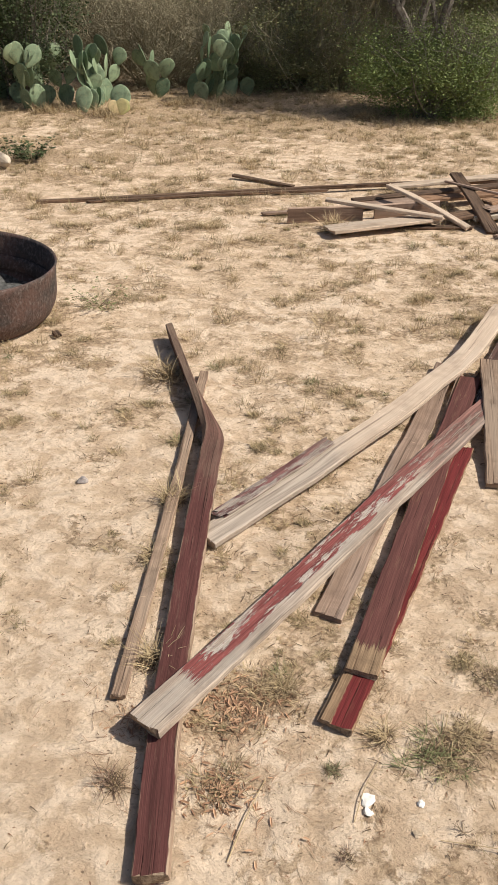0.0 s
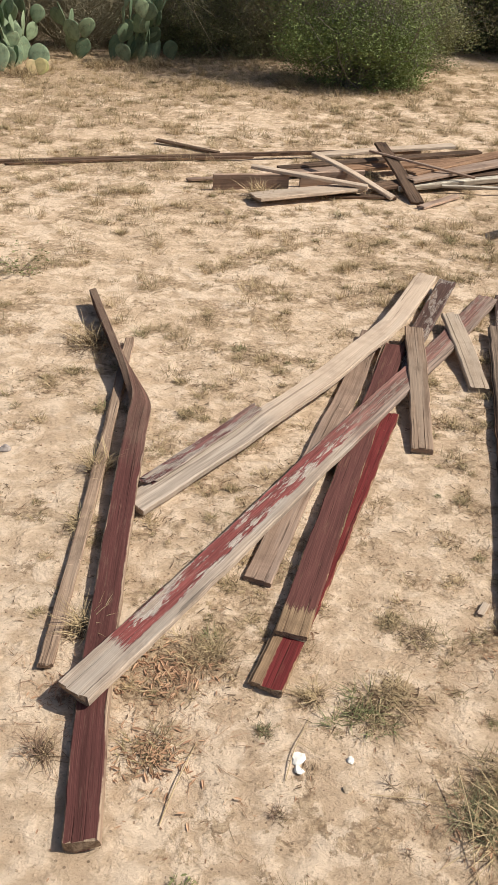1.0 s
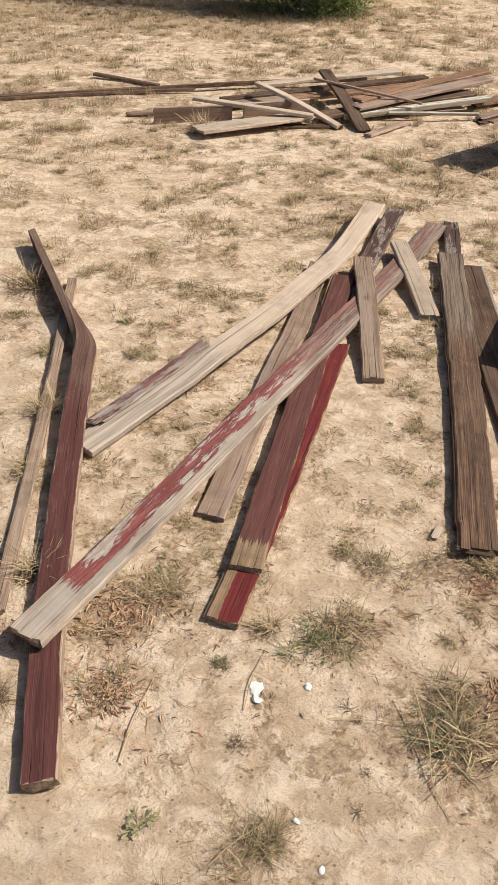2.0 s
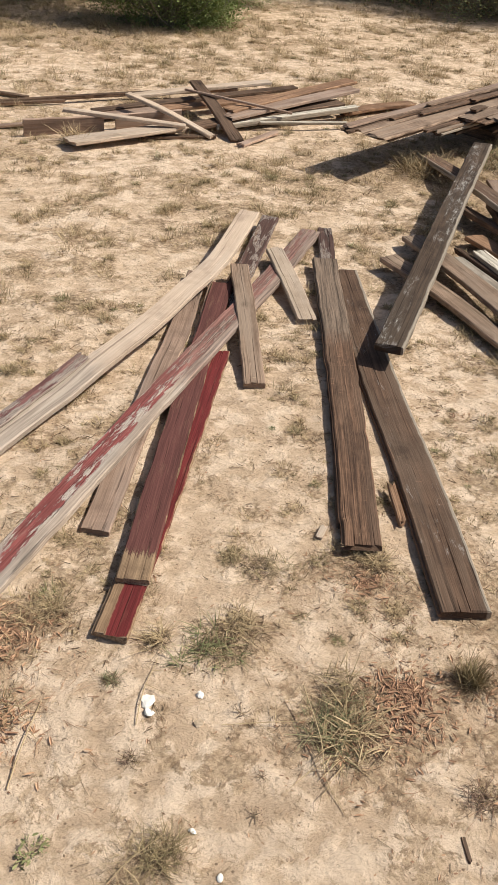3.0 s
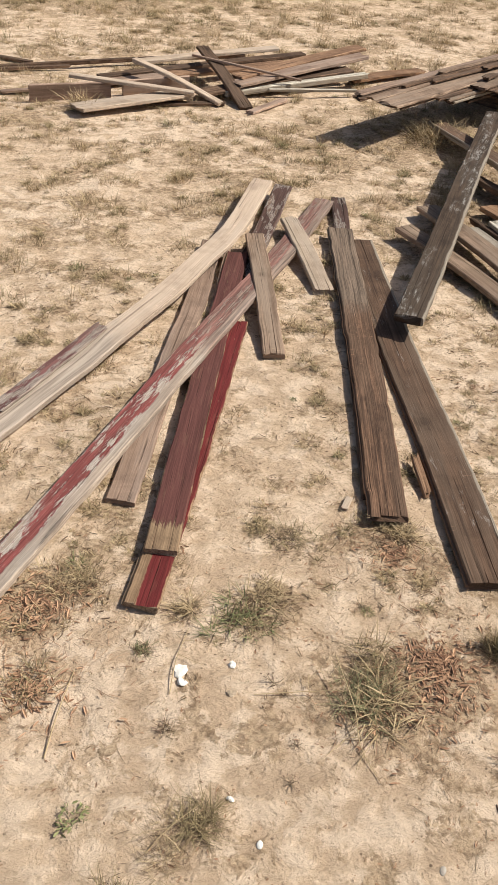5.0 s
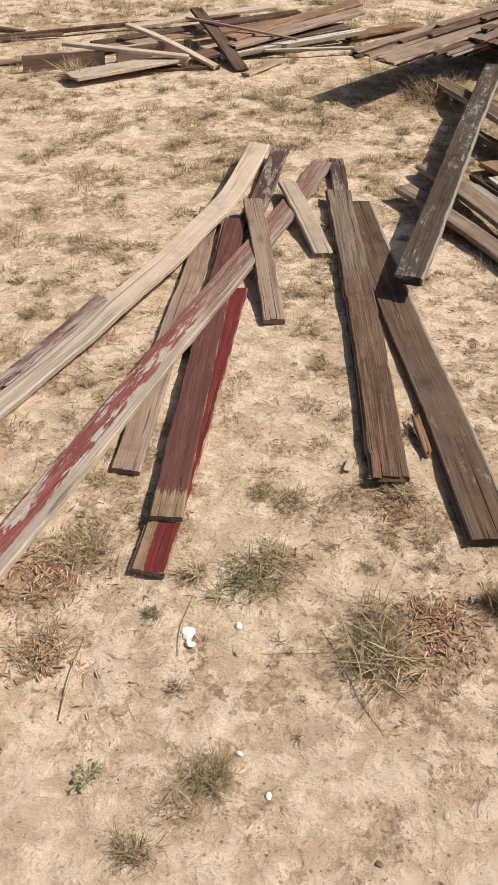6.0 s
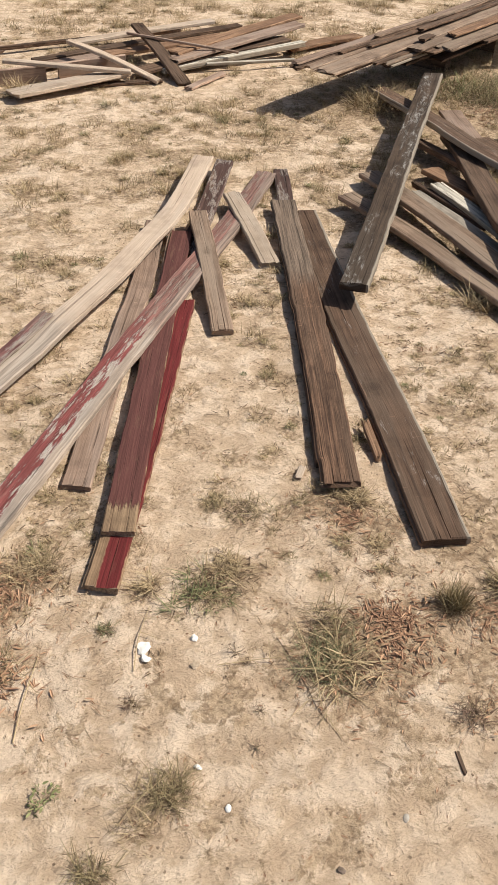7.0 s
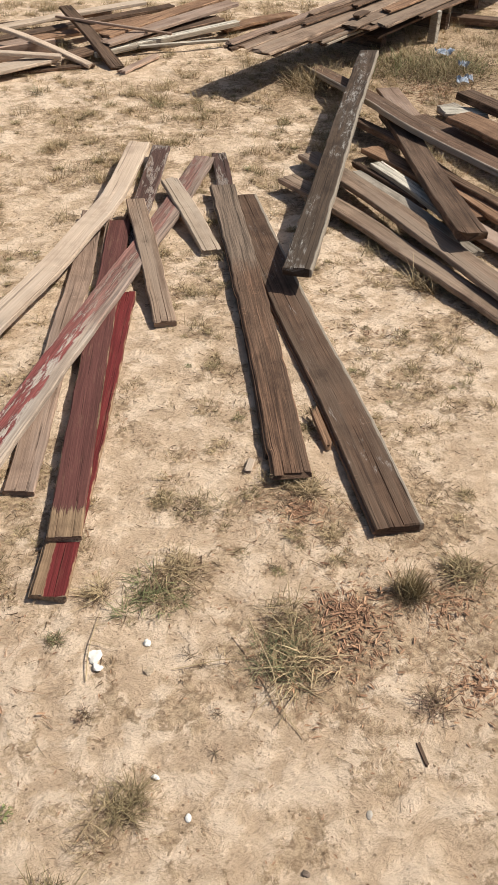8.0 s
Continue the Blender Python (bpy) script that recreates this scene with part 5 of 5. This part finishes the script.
for cx, cy, wide in ((-2.1, 8.95, 0.4), (-1.5, 8.8, 0.4), (-0.75, 9.35, 0.4), (-0.2, 9.5, 0.35), (1.1, 8.75, 0.3), (2.3, 8.95, 0.4)):
    clump("grass_clump", "dry straw grass at the foot of brush", cx, cy, wide, 0.13, 260, STRAW, 0.003, 0.7, 0.6)
stalk("bent pale dry grass stalk on soil", [(0.214, 1.139, 0.004), (0.245, 1.22, 0.012), (0.295, 1.311, 0.006)])
stalk("long pale dry stalk on soil", [(-0.067, 1.045, 0.004), (-0.03, 1.14, 0.015), (0.018, 1.252, 0.005)], 0.005)
stalk("long bent straw stalk by the weed clump", [(0.60, 1.13, 0.05), (0.60, 1.0, 0.03), (0.585, 0.92, 0.01), (0.60, 0.835, 0.004)], 0.004, 3)
stalk("thin dry stalk lying by a weed tuft", [(0.10, 0.80, 0.004), (0.15, 0.83, 0.02), (0.22, 0.86, 0.03)], 0.003, 4)
stalk("thin dark stalk of a dead weed", [(0.40, 1.10, 0.004), (0.50, 1.08, 0.012), (0.62, 1.05, 0.02)], 0.003, 5)


def stone(name, label, x, y, size, flat, material, seed, turn=0.0, stretch=1.0):
    bm = bmesh.new()
    bmesh.ops.create_icosphere(bm, subdivisions=2 if stretch == 1 else 3, radius=size / 2)
    for v in bm.verts:
        v.co *= 1 + (0.3 if stretch > 1 else 0.95) * noise.noise(v.co * (1.7 / size) + Vector((seed, seed * 2, 0)))
        v.co.x *= stretch
        v.co.z = max(v.co.z * flat, -size * flat * 0.3)
    data = bpy.data.meshes.new(name)
    bm.to_mesh(data)
    bm.free()
    data.materials.append(material)
    data.polygons.foreach_set("use_smooth", [stretch > 1] * len(data.polygons))
    ob = new(name, data)
    ob.matrix_basis = pose(x, y, float(ground_height(x, y)) + size * flat * 0.22, 0, 0, turn)
    return tagged(ob, label, "stone" if "stone" in name else "wood scrap")


stone("stone", "flat broken white stone on soil", 0.252, 1.198, 0.031, 0.3, CHALK, 1, 20)
stone("stone", "small white stone chip beside another", 0.248, 1.168, 0.024, 0.5, CHALK, 2)
stone("stone", "small white stone on soil", 0.372, 1.190, 0.018, 0.7, CHALK, 3)
stone("stone", "small smooth white pebble", 0.317, 0.768, 0.012, 0.5, CHALK, 4, 70, 1.5)
stone("stone", "small pale pebble on soil", 0.286, 0.875, 0.014, 0.6, CHALK, 5)
stone("stone", "flat tan pebble on soil", 0.352, 1.115, 0.020, 0.5, plain_stone("tan_stone", (0.34, 0.26, 0.18), (0.5, 0.4, 0.3)), 6)
stone("stone", "grey fist-sized stone on soil", -0.62, 2.47, 0.035, 0.7, plain_stone("grey_stone", (0.2, 0.17, 0.16), (0.4, 0.35, 0.32)), 7)
stone("stone", "small dark brown pebble on soil", 0.483, 0.589, 0.014, 0.7, plain_stone("brown_stone", (0.12, 0.09, 0.07), (0.24, 0.18, 0.14)), 8)
stone("stone", "flat grey stone chip on soil", 0.648, 0.640, 0.012, 0.35, plain_stone("pale_grey_stone", (0.30, 0.26, 0.22), (0.50, 0.45, 0.39)), 9, 60, 1.6)
chip_top = float(ground_height(0.83, 1.655)) + 0.013
board("wood_scrap", [(0.815, 1.635, chip_top), (0.845, 1.675, chip_top)], 0.02, 0.014, PALE, "pale broken wood scrap on soil", "wood scrap")
stick_top = float(ground_height(0.818, 0.712)) + 0.004
board("wood_scrap", [(0.815, 0.69, stick_top), (0.822, 0.735, stick_top)], 0.008, 0.008, BROWN, "dark thin wood scrap on soil", "wood scrap")
board("wood_scrap", [(-0.955, 3.675, 0.022), (-0.93, 3.63, 0.022)], 0.03, 0.018, BROWN, "dark charred wood scrap on soil", "wood scrap")
for px_, py_, size in ((3.58, 4.84, 0.05), (3.55, 4.58, 0.028), (3.36, 4.32, 0.035), (3.43, 4.34, 0.02)):
    wrap_x, wrap_y = np.meshgrid(np.linspace(-1, 1, 9), np.linspace(-1, 1, 7))
    wrap_z = 0.032 + 0.03 * lattice(wrap_x * 2.3 + px_ * 9, wrap_y * 2.3, 71)
    wrap_v = np.stack([px_ + wrap_x * size, py_ + wrap_y * size * 0.55 - wrap_x * size * 0.3 + 0.3 * size * lattice(wrap_x * 3 + px_ * 5, wrap_y * 3, 72), wrap_z], -1).reshape(-1, 3)
    wrap_f = [(r * 9 + c, r * 9 + c + 1, r * 9 + c + 10, r * 9 + c + 9) for r in range(6) for c in range(8)]
    tagged(new("plastic_scrap", mesh_from("plastic_scrap", wrap_v, wrap_f, PLASTIC, True)), "crumpled blue and white plastic film in weeds", "litter")
